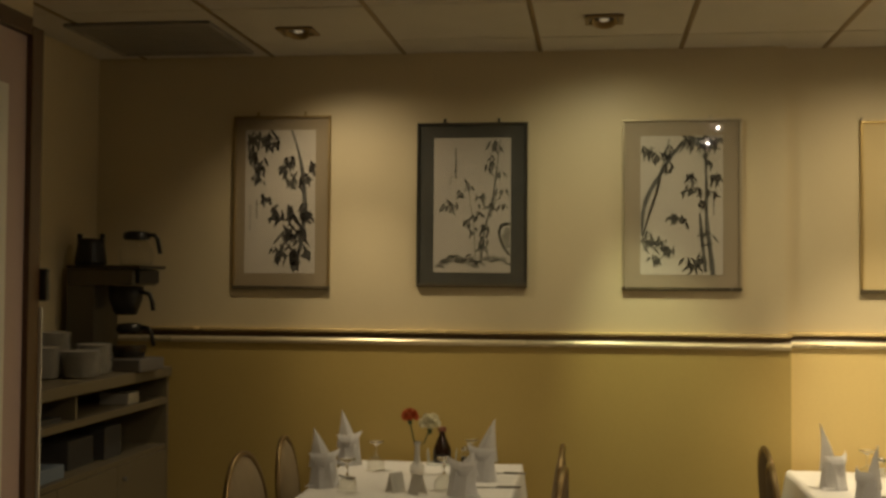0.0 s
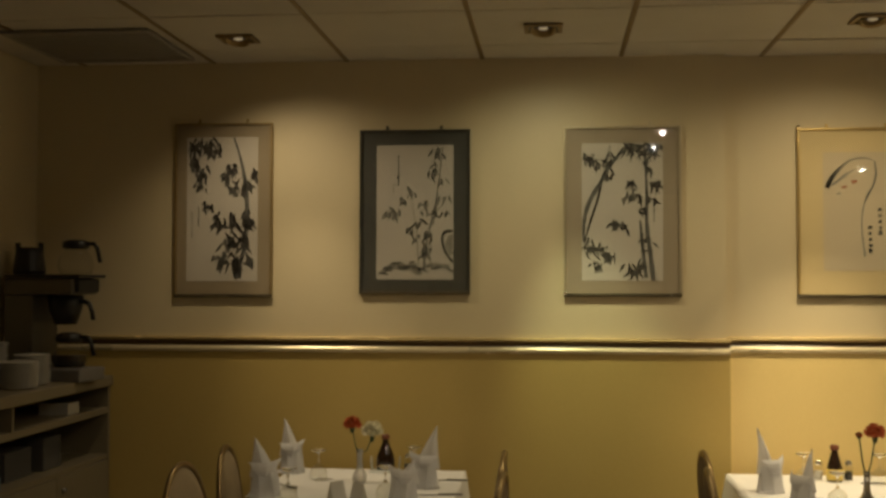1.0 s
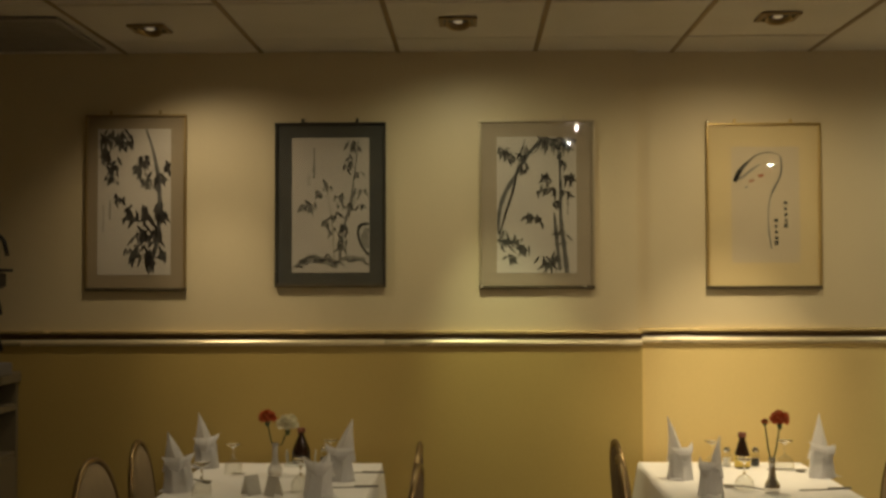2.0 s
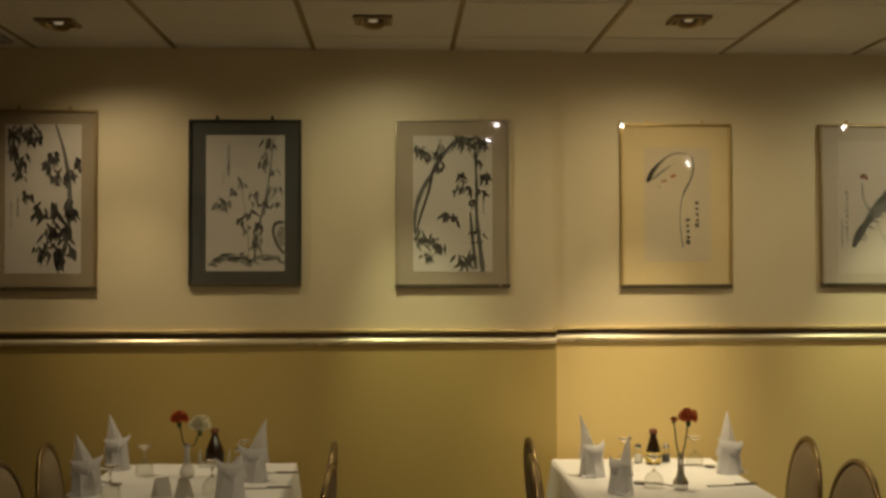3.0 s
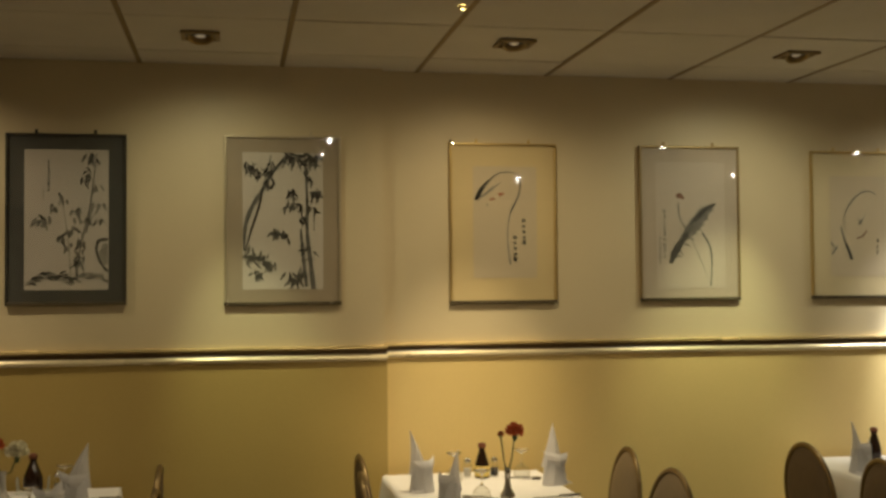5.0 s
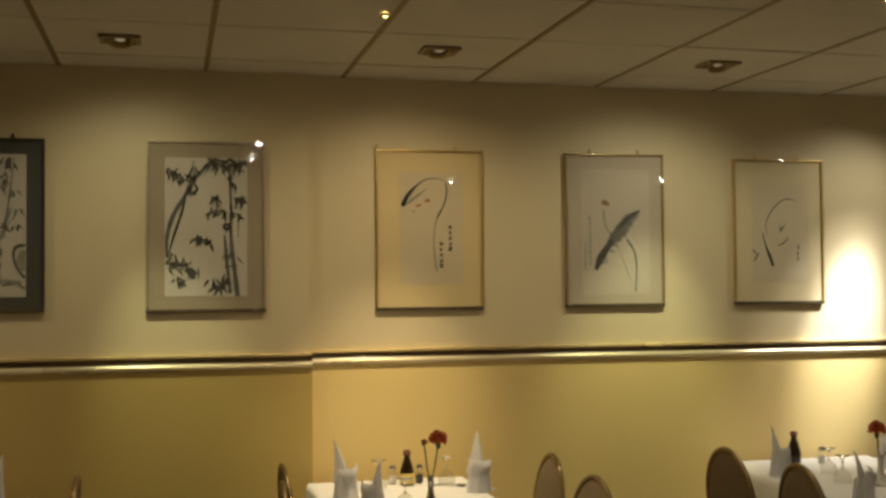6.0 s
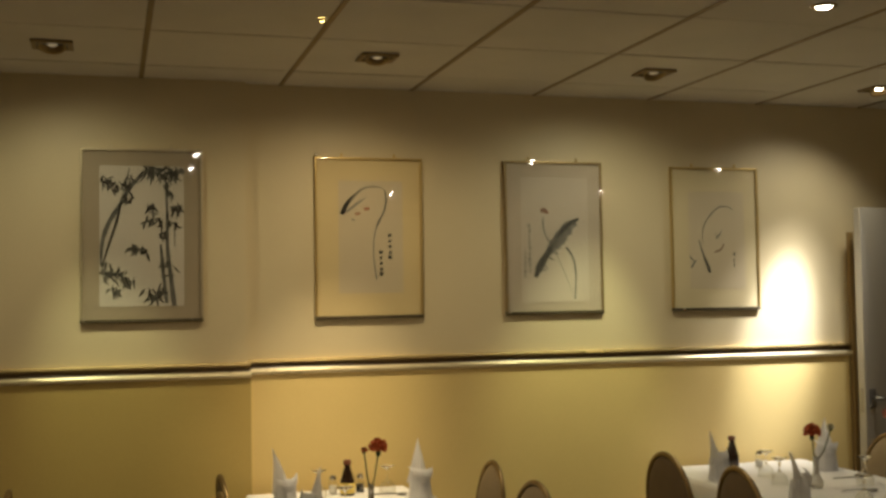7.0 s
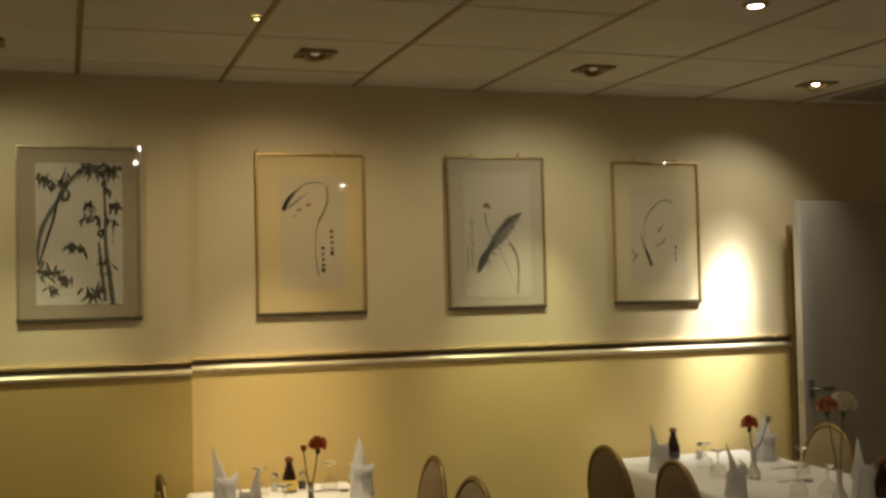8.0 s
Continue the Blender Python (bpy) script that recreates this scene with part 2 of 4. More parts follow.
def lathe(bm, profile, n=24, at=(0, 0, 0), squash=1.0):
    """Turn (radius, height) rows round the z axis."""
    rings = []
    for r, z in profile:
        if r < 1e-5:
            rings.append([bm.verts.new((at[0], at[1], at[2] + z))])
        else:
            rings.append([bm.verts.new((at[0] + r * math.cos(2 * math.pi * k / n), at[1] + squash * r * math.sin(2 * math.pi * k / n), at[2] + z)) for k in range(n)])
    for a, b in zip(rings, rings[1:]):
        for k in range(n):
            q = [a[k % len(a)], a[(k + 1) % len(a)], b[(k + 1) % len(b)], b[k % len(b)]]
            q = list(dict.fromkeys(q))
            if len(q) > 2:
                bm.faces.new(q)
    return bm


def tube(bm, points, r, n=10, closed=False, taper=1.0):
    """A round bar along a list of points."""
    pts = [Vector(p) for p in points]
    rings, count = [], len(pts)
    side = None
    for i, p in enumerate(pts):
        a = pts[i - 1] if (i or closed) else pts[i]
        b = pts[(i + 1) % count] if (i < count - 1 or closed) else pts[i]
        d = (b - a).normalized()
        if side is None:
            side = d.orthogonal().normalized()
        side = (side - d * side.dot(d)).normalized()
        up = d.cross(side)
        rad = r * (1 + (taper - 1) * i / max(1, count - 1))
        rings.append([bm.verts.new(p + rad * (math.cos(2 * math.pi * k / n) * side + math.sin(2 * math.pi * k / n) * up)) for k in range(n)])
    for i in range(count if closed else count - 1):
        a, b = rings[i], rings[(i + 1) % count]
        for k in range(n):
            bm.faces.new((a[k], a[(k + 1) % n], b[(k + 1) % n], b[k]))
    if not closed:
        bm.faces.new(rings[0]), bm.faces.new(rings[-1])
    return bm


def sheet(bm, rows):
    """A grid of points as one skin."""
    grid = [[bm.verts.new(p) for p in row] for row in rows]
    for a, b in zip(grid, grid[1:]):
        for k in range(len(a) - 1):
            bm.faces.new((a[k], a[k + 1], b[k + 1], b[k]))
    return bm


def structure(name, bm, material, label, category, smooth=False):
    return tagged(part(name, bm, material, smooth=smooth), label, category, kind="structure")


# ---- the room ----
structure("floor", slab(WEST - 0.15, EAST + 0.15, SOUTH - 0.15, 5.10, -0.1, 0), M_FLOOR_BOUNCE, "unseen restaurant floor, made beige to bounce light", "floor")
bm = slab(WEST - 0.15, PIER_X, NORTH_L, 5.10, 0, CEIL)
structure("wall_north", bm, M_UPPER, "cream painted upper wall of the pier side", "wall")
structure("wall_north_alcove", slab(PIER_X, EAST + 0.15, NORTH_R, 5.10, 0, CEIL), M_UPPER, "cream painted wall set back beside the pier", "wall")
structure("wall_dado", slab(WEST, PIER_X + 0.014, NORTH_L - 0.008, NORTH_L - 0.001, 0.0, RAIL + 0.03), M_DADO_SHADED, "ochre wall below the dado rail, darkened for weak light", "wall")
structure("wall_dado_alcove", slab(PIER_X + 0.016, 3.855, NORTH_R - 0.008, NORTH_R - 0.001, 0.0, RAIL + 0.03), M_DADO_LIT, "ochre wall below the dado rail, lightened as if by lamplight", "wall")
structure("wall_west", slab(WEST - 0.15, WEST, SOUTH, NORTH_L, 0, CEIL), M_UPPER, "cream painted side wall in shadow", "wall")
structure("wall_east", slab(EAST, EAST + 0.15, SOUTH, NORTH_R, 0, CEIL), M_UPPER, "cream painted end wall in shadow", "wall")
structure("wall_south", slab(WEST - 0.15, EAST + 0.15, SOUTH - 0.15, SOUTH, 0, CEIL), M_UPPER, "plain wall behind the room", "wall")

# ceiling: tiles with recessed seams in one mesh, brass bars between
bm = slab(WEST - 0.15, EAST + 0.15, SOUTH - 0.15, 5.10, CEIL + 0.012, CEIL + 0.14)
structure("ceiling_deck", bm, M_TILE_SEAM, "grey void above the ceiling tiles", "ceiling")
VENTS = [(-2.09, -1.49, 4.20, 4.78), (4.04, 4.57, 4.22, 4.78)]
bm = bmesh.new()
i0, i1 = math.floor((WEST - GRID_X0) / TILE), math.ceil((EAST - GRID_X0) / TILE)
j0, j1 = math.floor((SOUTH - GRID_Y0) / TILE), math.ceil((NORTH_R - GRID_Y0) / TILE)
for i in range(i0, i1):
    for j in range(j0, j1):
        x0, x1 = max(WEST, GRID_X0 + i * TILE + 0.010), min(EAST, GRID_X0 + (i + 1) * TILE - 0.010)
        y0, y1 = max(SOUTH, GRID_Y0 + j * TILE + 0.005), min(NORTH_R, GRID_Y0 + (j + 1) * TILE - 0.005)
        if x1 - x0 > 0.02 and y1 - y0 > 0.02:
            dz = random.uniform(-0.0012, 0.0012)
            box(bm, x0, x1, y0, y1, CEIL + dz, CEIL + 0.016)
structure("ceiling", bm, M_TILE, "off-white suspended ceiling tiles between brass bars", "ceiling")
for i in range(i0 + 1, i1):
    bx = GRID_X0 + i * TILE
    structure("trim_ceiling_bar", slab(bx - 0.010, bx + 0.010, SOUTH, NORTH_L if bx < PIER_X else NORTH_R, CEIL - 0.004, CEIL + 0.006, bevel=0.002), M_BRASS_BAR, "dull brass ceiling bar between tiles", "ceiling bar")


def ceiling_vent(x0, x1, y0, y1):
    v = thing("ceiling_vent", ((x0 + x1) / 2, (y0 + y1) / 2, CEIL), "dark slatted air grille set in the ceiling", "vent")
    w, d = (x1 - x0) / 2, (y1 - y0) / 2
    part("backing", slab(-w, w, -d, d, -0.006, -0.002), M_VENT, v)
    bm = bmesh.new()
    for a in ((-w, w, -d, -d + 0.02), (-w, w, d - 0.02, d), (-w, -w + 0.02, -d + 0.02, d - 0.02), (w - 0.02, w, -d + 0.02, d - 0.02)):
        box(bm, *a, -0.014, -0.002)
    part("frame", bm, M_VENT, v)
    k = int(2 * d / 0.045)
    for s in range(1, k):
        yy = -d + 2 * d * s / k
        bm = slab(-w + 0.02, w - 0.02, -0.012, 0.012, -0.0015, 0.0015)
        ob = part("slat", bm, M_VENT, v)
        ob.matrix_basis = pose(0, yy, -0.0085, 3)


M_VENT = surface("dusty_vent", (0.37, 0.345, 0.31), 0.7, vary=0.15, scale=8)
for a in VENTS:
    ceiling_vent(*a)


def rail_run(x0, x1, wall_y, dz, label):
    """Dado rail: a gilt bead on top, a dark hollow board, and a cream half-round below."""
    r = tagged(new("trim_dado_rail"), label, "dado rail", kind="structure")
    z = RAIL + dz

    def run(name, prof, material):
        bm = bmesh.new()
        ends = [[bm.verts.new((x, wall_y - y, z + h)) for y, h in prof] for x in (x0, x1)]
        k = len(prof)
        for q in range(k):
            bm.faces.new((ends[0][q], ends[0][(q + 1) % k], ends[1][(q + 1) % k], ends[1][q]))
        bm.faces.new(ends[0]), bm.faces.new(ends[1])
        part(name, bm, material, r)

    run("lower_moulding", [(0, 0)] + [(0.010 + 0.016 * math.sin(math.pi * a / 8), 0.014 - 0.014 * math.cos(math.pi * a / 8)) for a in range(9)] + [(0, 0.028)], M_CREAM_MOULD)
    run("board", [(0, 0.028), (0.014, 0.028), (0.009, 0.036), (0.009, 0.046), (0.015, 0.0518), (0, 0.0518)], M_DARK_RAIL)
    run("bead", [(0, 0.052)] + [(0.016 + 0.010 * math.sin(math.pi * a / 6), 0.0595 - 0.0075 * math.cos(math.pi * a / 6)) for a in range(7)] + [(0, 0.067)], M_GOLD)


rail_run(WEST, PIER_X + 0.014, NORTH_L, 0.0, "dark and gilt dado rail along the pier wall")
rail_run(PIER_X + 0.002, 3.862, NORTH_R, 0.008, "dark and gilt dado rail along the set-back wall")
structure("trim_corner_post", slab(3.862, 3.886, NORTH_R - 0.028, NORTH_R - 0.001, 0.0, 1.872, bevel=0.003), M_POST, "dark brown wooden post beside the white door", "trim")

# ---- the door at the far end, standing a little open ----
def far_door():
    d = thing("door_1", (4.545, NORTH_R - 0.035, 0.0), "off-white painted door standing slightly ajar", "door", turn=9.0)
    d["kind"] = "structure"
    part("leaf", slab(-0.76, 0.0, -0.045, 0.0, 0.01, 1.985, bevel=0.003), M_DOOR_WHITE, d)
    part("latch_plate", slab(-0.7625, -0.7605, -0.034, -0.012, 0.97, 1.09), M_STEEL, d, "steel latch plate on the door's edge")
    h = part("handle_plate", slab(-0.735, -0.695, -0.053, -0.0455, 0.995, 1.085, bevel=0.004), M_GREY, d, "dark metal handle plate")
    bm = bmesh.new()
    tube(bm, [(-0.715, -0.05, 1.04), (-0.715, -0.085, 1.04), (-0.70, -0.10, 1.04), (-0.61, -0.10, 1.038)], 0.009)
    part("lever", bm, M_STEEL, h, "steel lever handle", True)
    for z in (0.25, 1.0, 1.75):
        part("hinge", slab(-0.004, 0.014, -0.058, -0.046, z - 0.05, z + 0.05), M_STEEL, d)


far_door()


# ---- the partition with a framed door, nearest on the way in ----
def side_partition():
    X, END = -1.30, 2.462
    structure("wall_partition", slab(X - 0.12, X, SOUTH, END, 0, CEIL), M_UPPER, "cream partition wall with a dark-framed door", "wall")
    d = thing("door_2", (X, END, 0), "mauve painted door in a dark wooden frame", "door")
    d["kind"] = "structure"
    part("leaf", slab(0.004, 0.012, -0.90, -0.046, 0.0, 2.06), M_DOOR_MAUVE, d)
    part("pale_panel", slab(0.0125, 0.018, -0.80, -0.134, 0.2, 1.935, bevel=0.002), M_PALE, d, "pale raised door panel")
    part("jamb", slab(0.001, 0.026, -0.046, 0.006, 0.0, 2.085, bevel=0.003), M_DARK_WOOD, d, "dark wooden door jamb")
    part("head", slab(0.001, 0.026, -0.94, -0.047, 2.062, 2.102, bevel=0.003), M_DARK_WOOD, d, "dark wooden door head")
    part("edge_strip", slab(0.014, 0.031, 0.0075, 0.013, 0.0, 1.44), M_PALE, d, "thin white edge strip")
    bm = bmesh.new()
    box(bm, 0.012, 0.042, 0.0075, 0.026, 1.455, 1.53, bevel=0.005)
    part("catch", bm, M_BLACK, d, "small black catch")


side_partition()


# ---- ceiling lamps ----
def washer_fitting(x, y, aim, seen):
    f = thing("wall_washer", (x, y, CEIL), "bronze square recessed spotlight tilted at the wall", "spotlight", "wall washers in the ceiling")
    bm = bmesh.new()
    for a in ((-0.073, 0.073, -0.068, -0.050), (-0.073, 0.073, 0.050, 0.068), (-0.073, -0.055, -0.050, 0.050), (0.055, 0.073, -0.050, 0.050)):
        box(bm, *a, -0.012, -0.003)
    part("trim_frame", bm, M_BRASS_BAR, f)
    bm = bmesh.new()
    lathe(bm, [(0.0, 0.012), (0.030, 0.010), (0.046, -0.006), (0.050, -0.018), (0.046, -0.018), (0.038, -0.006)], 20)
    e = part("eyeball", bm, M_FRAME_BRONZE, f, "bronze eyeball reflector", True)
    tilt = math.degrees(math.atan2(aim[1] - y, CEIL - aim[2]))
    e.matrix_basis = pose(0, 0, 0, -tilt, 0, 0)
    bm = lathe(bmesh.new(), [(0.0, -0.010), (0.012, -0.009), (0.020, -0.004), (0.022, 0.002), (0.0, 0.004)], 16)
    b = part("bulb", bm, glow("washer_bulb", (1.0, 0.82, 0.55), seen), e, "lit halogen bulb", True)
    part("backing", slab(-0.055, 0.055, -0.05, 0.05, -0.0045, -0.002), M_BLACK, f)


for row in WASHERS:
    washer_fitting(row[0], row[1], row[6], row[-1])


def downlight(x, y, r, bulb, dome=0.037):
    f = thing("downlight", (x, y, CEIL), "round recessed ceiling downlight, lit", "downlight", "downlights over the room")
    part("ring", lathe(bmesh.new(), [(r, -0.010), (r * 1.25, -0.012), (r * 1.45, -0.007), (r * 1.5, -0.002), (r, -0.002)], 24), M_FRAME_BRONZE, f, smooth=True)
    part("bulb", lathe(bmesh.new(), [(0, -dome), (r * 0.45, -0.92 * dome), (r * 0.8, -0.72 * dome), (r * 0.98, -0.36 * dome), (r * 0.98, -0.003), (0, -0.003)], 24), bulb, f, smooth=True)


M_BULB_SOFT = glow("frosted_lamp_bulb", (1.0, 0.95, 0.88), 14)
# the added fill at (-0.45, -1.0) gets a fitting like the others
for dx, dy, watts in DOWNLIGHTS:
    if dy > 3:
        downlight(dx, dy, 0.030, M_BULB_SOFT, 0.014)
    else:
        downlight(dx, dy, 0.017 if watts else 0.015, M_BULB)
downlight(0.927, 3.742, 0.010, glow("small_amber_bulb", (1.0, 0.75, 0.25), 9), 0.014)


# ---- the six brush paintings ----
class Ink:
    """Brush marks on one sheet: u to the right and v up, both 0 to 1."""

    def __init__(self, x0, x1, z0, z1, y):
        self.box, self.y, self.skins = (x0, x1, z0, z1), y, {}

    def at(self, u, v, lift):
        x0, x1, z0, z1 = self.box
        return (x0 + (x1 - x0) * min(1, max(0, u)), self.y - lift, z0 + (z1 - z0) * min(1, max(0, v)))

    def stroke(self, ink, pts, widths, lift=0.0008):
        bm = self.skins.setdefault(ink, bmesh.new())
        aspect = (self.box[1] - self.box[0]) / (self.box[3] - self.box[2])
        dense, wide = [], []
        for k in range(len(pts) - 1):
            p0, p1, p2, p3 = (pts[max(0, min(len(pts) - 1, k + q))] for q in (-1, 0, 1, 2))
            for s in range(6):
                t = s / 6
                dense.append(tuple(0.5 * (2 * b + (c - a) * t + (2 * a - 5 * b + 4 * c - d) * t * t + (3 * b - a - 3 * c + d) * t ** 3) for a, b, c, d in zip(p0, p1, p2, p3)))
                wide.append(widths[k] + (widths[k + 1] - widths[k]) * t)
        dense.append(pts[-1]), wide.append(widths[-1])
        pairs = []
        for k, (u, v) in enumerate(dense):
            a, b = dense[max(0, k - 1)], dense[min(len(dense) - 1, k + 1)]
            du, dv = (b[0] - a[0]) * aspect, b[1] - a[1]
            size = math.hypot(du, dv) or 1
            w = wide[k] * random.uniform(0.8, 1.15)
            nu, nv = -dv / size * w, du / size * w
            pairs.append((bm.verts.new(self.at(u + nu, v + nv * aspect, lift)), bm.verts.new(self.at(u - nu, v - nv * aspect, lift))))
        for a, b in zip(pairs, pairs[1:]):
            bm.faces.new((a[0], b[0], b[1], a[1]))

    def leaf(self, ink, u, v, angle, size, wide, lift):
        ca, sa = math.cos(radians(angle)), math.sin(radians(angle))
        aspect = (self.box[1] - self.box[0]) / (self.box[3] - self.box[2])
        bend = random.uniform(-0.15, 0.15) * size
        pts = [(u + ca * size * t - sa * bend * t * t, v + (sa * size * t + ca * bend * t * t) * aspect) for t in (0, 0.35, 0.7, 1.0)]
        self.stroke(ink, pts, (wide * 0.25, wide, wide * 0.7, wide * 0.05), lift)

    def spray(self, ink, u, v, count, size, angle=-90, spread=70, wide=0.022):
        for k in range(count):
            self.leaf(ink, u + random.gauss(0, size * 0.28), v + random.gauss(0, size * 0.16), angle + random.uniform(-spread, spread), size * random.uniform(0.55, 1.1), wide * random.uniform(0.7, 1.2), 0.0008 + 0.00012 * (k % 5))

    def column(self, ink, u, v0, v1, marks, w=0.012):
        """A column of writing too small to read, as plain bars."""
        step, hand = (v1 - v0) / marks, random.Random(marks)
        for k in range(marks):
            c, e, f = u + hand.uniform(-0.25, 0.25) * w, hand.uniform(0.5, 0.85), w * hand.uniform(0.65, 1.1)
            self.stroke(ink, [(c, v0 + step * k), (c + hand.uniform(-0.2, 0.2) * w, v0 + step * (k + e))], (f, f * hand.uniform(0.6, 1.1)))

    def done(self, parent):
        for ink, bm in self.skins.items():
            tagged(part("brushwork", bm, ink, parent), kind="stuff")


def picture(x0, x1, z0, z1, inner, wall_y, frame_mat, mount_mat, paper_mat, label, width=0.011, lower=0.0):
    """A glazed picture on the wall; heights are above the eye line of the plan."""
    p = thing("framed_painting", ((x0 + x1) / 2, wall_y, EYE + z0), label, "painting", "brush paintings along the wall")
    w, h = (x1 - x0) / 2, z1 - z0
    yb, yf = -0.003, -0.021
    # the bottom bar takes the darker tone that stands in for shade
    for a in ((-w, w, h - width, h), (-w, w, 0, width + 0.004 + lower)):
        part("frame_bar", slab(a[0], a[1], yf, yb, a[2], a[3], bevel=0.0025), frame_mat if a[2] else M_FRAME_SHADED, p)
    for a in ((-w, -w + width), (w - width, w)):
        part("frame_bar", slab(a[0], a[1], yf, yb, width + 0.0045 + lower, h - width - 0.0005, bevel=0.0025), frame_mat, p)
    part("mount", slab(-w + width, w - width, -0.012, -0.006, width + 0.004 + lower, h - width), mount_mat, p, "silk mount round the paper")
    cx = (x0 + x1) / 2
    i0, i1, k0, k1 = inner[0] - cx, inner[1] - cx, inner[2] - z0, inner[3] - z0
    part("paper", slab(i0, i1, -0.0135, -0.0122, k0, k1), paper_mat, p, "painted rice paper")
    pane = part("glass_pane", slab(-w + 0.001, w - 0.001, -0.0232, -0.0214, 0.001, h - 0.001), M_PANE, p, "clear glass pane")
    pane.visible_shadow = False
    for hx in (-0.5, 0.48):
        bm = bmesh.new()
        box(bm, hx * w - 0.006, hx * w + 0.006, -0.014, -0.008, h - 0.004, h + 0.018, bevel=0.002)
        part("hook", bm, frame_mat, p, "small hanging hook")
    return p, Ink(i0, i1, k0, k1, -0.0137)


def stud(p, x, z):
    """A bright domed clip on a frame's corner."""
    ob = part("clip", lathe(bmesh.new(), [(0, 0.006), (0.004, 0.005), (0.0065, 0.002), (0.007, -0.002)], 14), M_CHROME, p, "polished metal clip", True)
    ob.matrix_basis = pose(x, -0.0235, z, 90)


# bamboo by ink, taupe mount
p, ink = picture(-1.612, -1.168, -0.027, 0.748, (-1.558, -1.235, 0.044, 0.685), NORTH_L, M_FRAME_BRONZE, M_MAT_TAUPE, M_RICE, "ink bamboo painting in taupe mount and thin bronze frame")
ink.stroke(M_INK_GREY, [(0.66, 1.0), (0.75, 0.86), (0.83, 0.66), (0.85, 0.45), (0.82, 0.25), (0.72, 0.02)], (0.012, 0.018, 0.03, 0.03, 0.028, 0.02))
for u, v, n, s in ((0.12, 0.96, 9, 0.22), (0.3, 0.95, 8, 0.22), (0.42, 0.93, 3, 0.18), (0.08, 0.84, 5, 0.2), (0.22, 0.76, 7, 0.2), (0.18, 0.68, 5, 0.16), (0.62, 0.80, 5, 0.16), (0.56, 0.74, 9, 0.2), (0.95, 0.75, 4, 0.16),
                   (0.68, 0.66, 5, 0.18), (0.85, 0.68, 5, 0.2), (0.28, 0.53, 3, 0.14), (0.45, 0.43, 10, 0.2), (0.64, 0.44, 9, 0.24), (0.88, 0.44, 10, 0.22), (0.62, 0.30, 10, 0.22), (0.80, 0.29, 9, 0.22), (0.5, 0.18, 9, 0.24), (0.7, 0.14, 10, 0.24), (0.88, 0.15, 5, 0.18)):
    ink.spray(random.choice((M_INK, M_INK, M_INK_DEEP)), u, v, n + 5, s * 0.8, spread=36, wide=0.019), ink.spray(M_INK_DEEP, u, v - 0.02, n, s * 0.5, spread=70, wide=0.020)
ink.column(M_INK_GREY, 0.17, 0.38, 0.52, 6), ink.column(M_INK_PALE, 0.08, 0.3, 0.48, 8)
ink.done(p)

# bamboo and rock, slate mount
p, ink = picture(-0.778, -0.292, -0.012, 0.708, (-0.703, -0.365, 0.053, 0.641), NORTH_L, M_FRAME_SLATE, M_MAT_SLATE, M_RICE_COOL, "ink painting of bamboo and rocks in a dark slate mount")
ink.stroke(M_INK_GREY, [(0.62, 0.06), (0.66, 0.3), (0.78, 0.6), (0.86, 0.98)], (0.012, 0.010, 0.008, 0.006))
ink.stroke(M_INK_PALE, [(0.55, 0.08), (0.52, 0.35), (0.45, 0.62)], (0.008, 0.006, 0.004))
ink.stroke(M_INK_PALE, [(0.6, 0.1), (0.72, 0.42), (0.9, 0.6)], (0.008, 0.006, 0.004))
for u, v, n, s in ((0.8, 0.97, 7, 0.17), (0.74, 0.83, 6, 0.17), (0.84, 0.74, 4, 0.13), (0.88, 0.62, 6, 0.17), (0.44, 0.66, 5, 0.15), (0.34, 0.58, 4, 0.13), (0.2, 0.5, 7, 0.19), (0.6, 0.56, 5, 0.17), (0.74, 0.52, 6, 0.19), (0.56, 0.43, 4, 0.15),
                   (0.44, 0.38, 4, 0.13), (0.5, 0.31, 4, 0.12), (0.66, 0.35, 5, 0.15), (0.64, 0.24, 8, 0.17), (0.9, 0.5, 4, 0.12)):
    ink.spray(M_INK_DEEP if random.random() < 0.6 else M_INK_SOFT, u, v, n, s * 0.85, spread=48, wide=0.018), ink.spray(M_INK_SOFT, u, v - 0.01, n // 2, s * 0.6, spread=60, wide=0.014)
ink.stroke(M_INK_PALE, [(0.02, 0.04), (0.2, 0.09), (0.35, 0.10), (0.5, 0.06), (0.6, 0.05)], (0.02, 0.04, 0.035, 0.025, 0.01))
for k in range(26):
    ink.leaf(random.choice((M_INK_DEEP, M_INK_SOFT)), 0.04 + 0.02 * k + random.uniform(-0.02, 0.02), 0.05 + 0.06 * math.sin(math.pi * k / 26) + random.uniform(-0.03, 0.03), random.uniform(-30, 40), 0.09, 0.016, 0.001)
for k in range(12):
    ink.leaf(M_INK_SOFT, 0.62 + 0.03 * k, 0.09 + random.uniform(-0.03, 0.04), random.uniform(-40, 10), 0.08, 0.012, 0.001)
ink.stroke(M_INK_PALE, [(0.5, 0.05), (0.7, 0.11), (0.95, 0.10)], (0.01, 0.025, 0.02))
ink.stroke(M_INK_DEEP, [(0.99, 0.36), (0.89, 0.35), (0.855, 0.29), (0.90, 0.20), (0.99, 0.13)], (0.02, 0.022, 0.016, 0.016, 0.016))
ink.stroke(M_INK_PALE, [(0.97, 0.33), (0.94, 0.26), (0.97, 0.18)], (0.03, 0.05, 0.03))
ink.column(M_INK_GREY, 0.285, 0.7, 0.93, 10, 0.014), ink.column(M_INK_PALE, 0.22, 0.65, 0.72, 3)
ink.done(p)

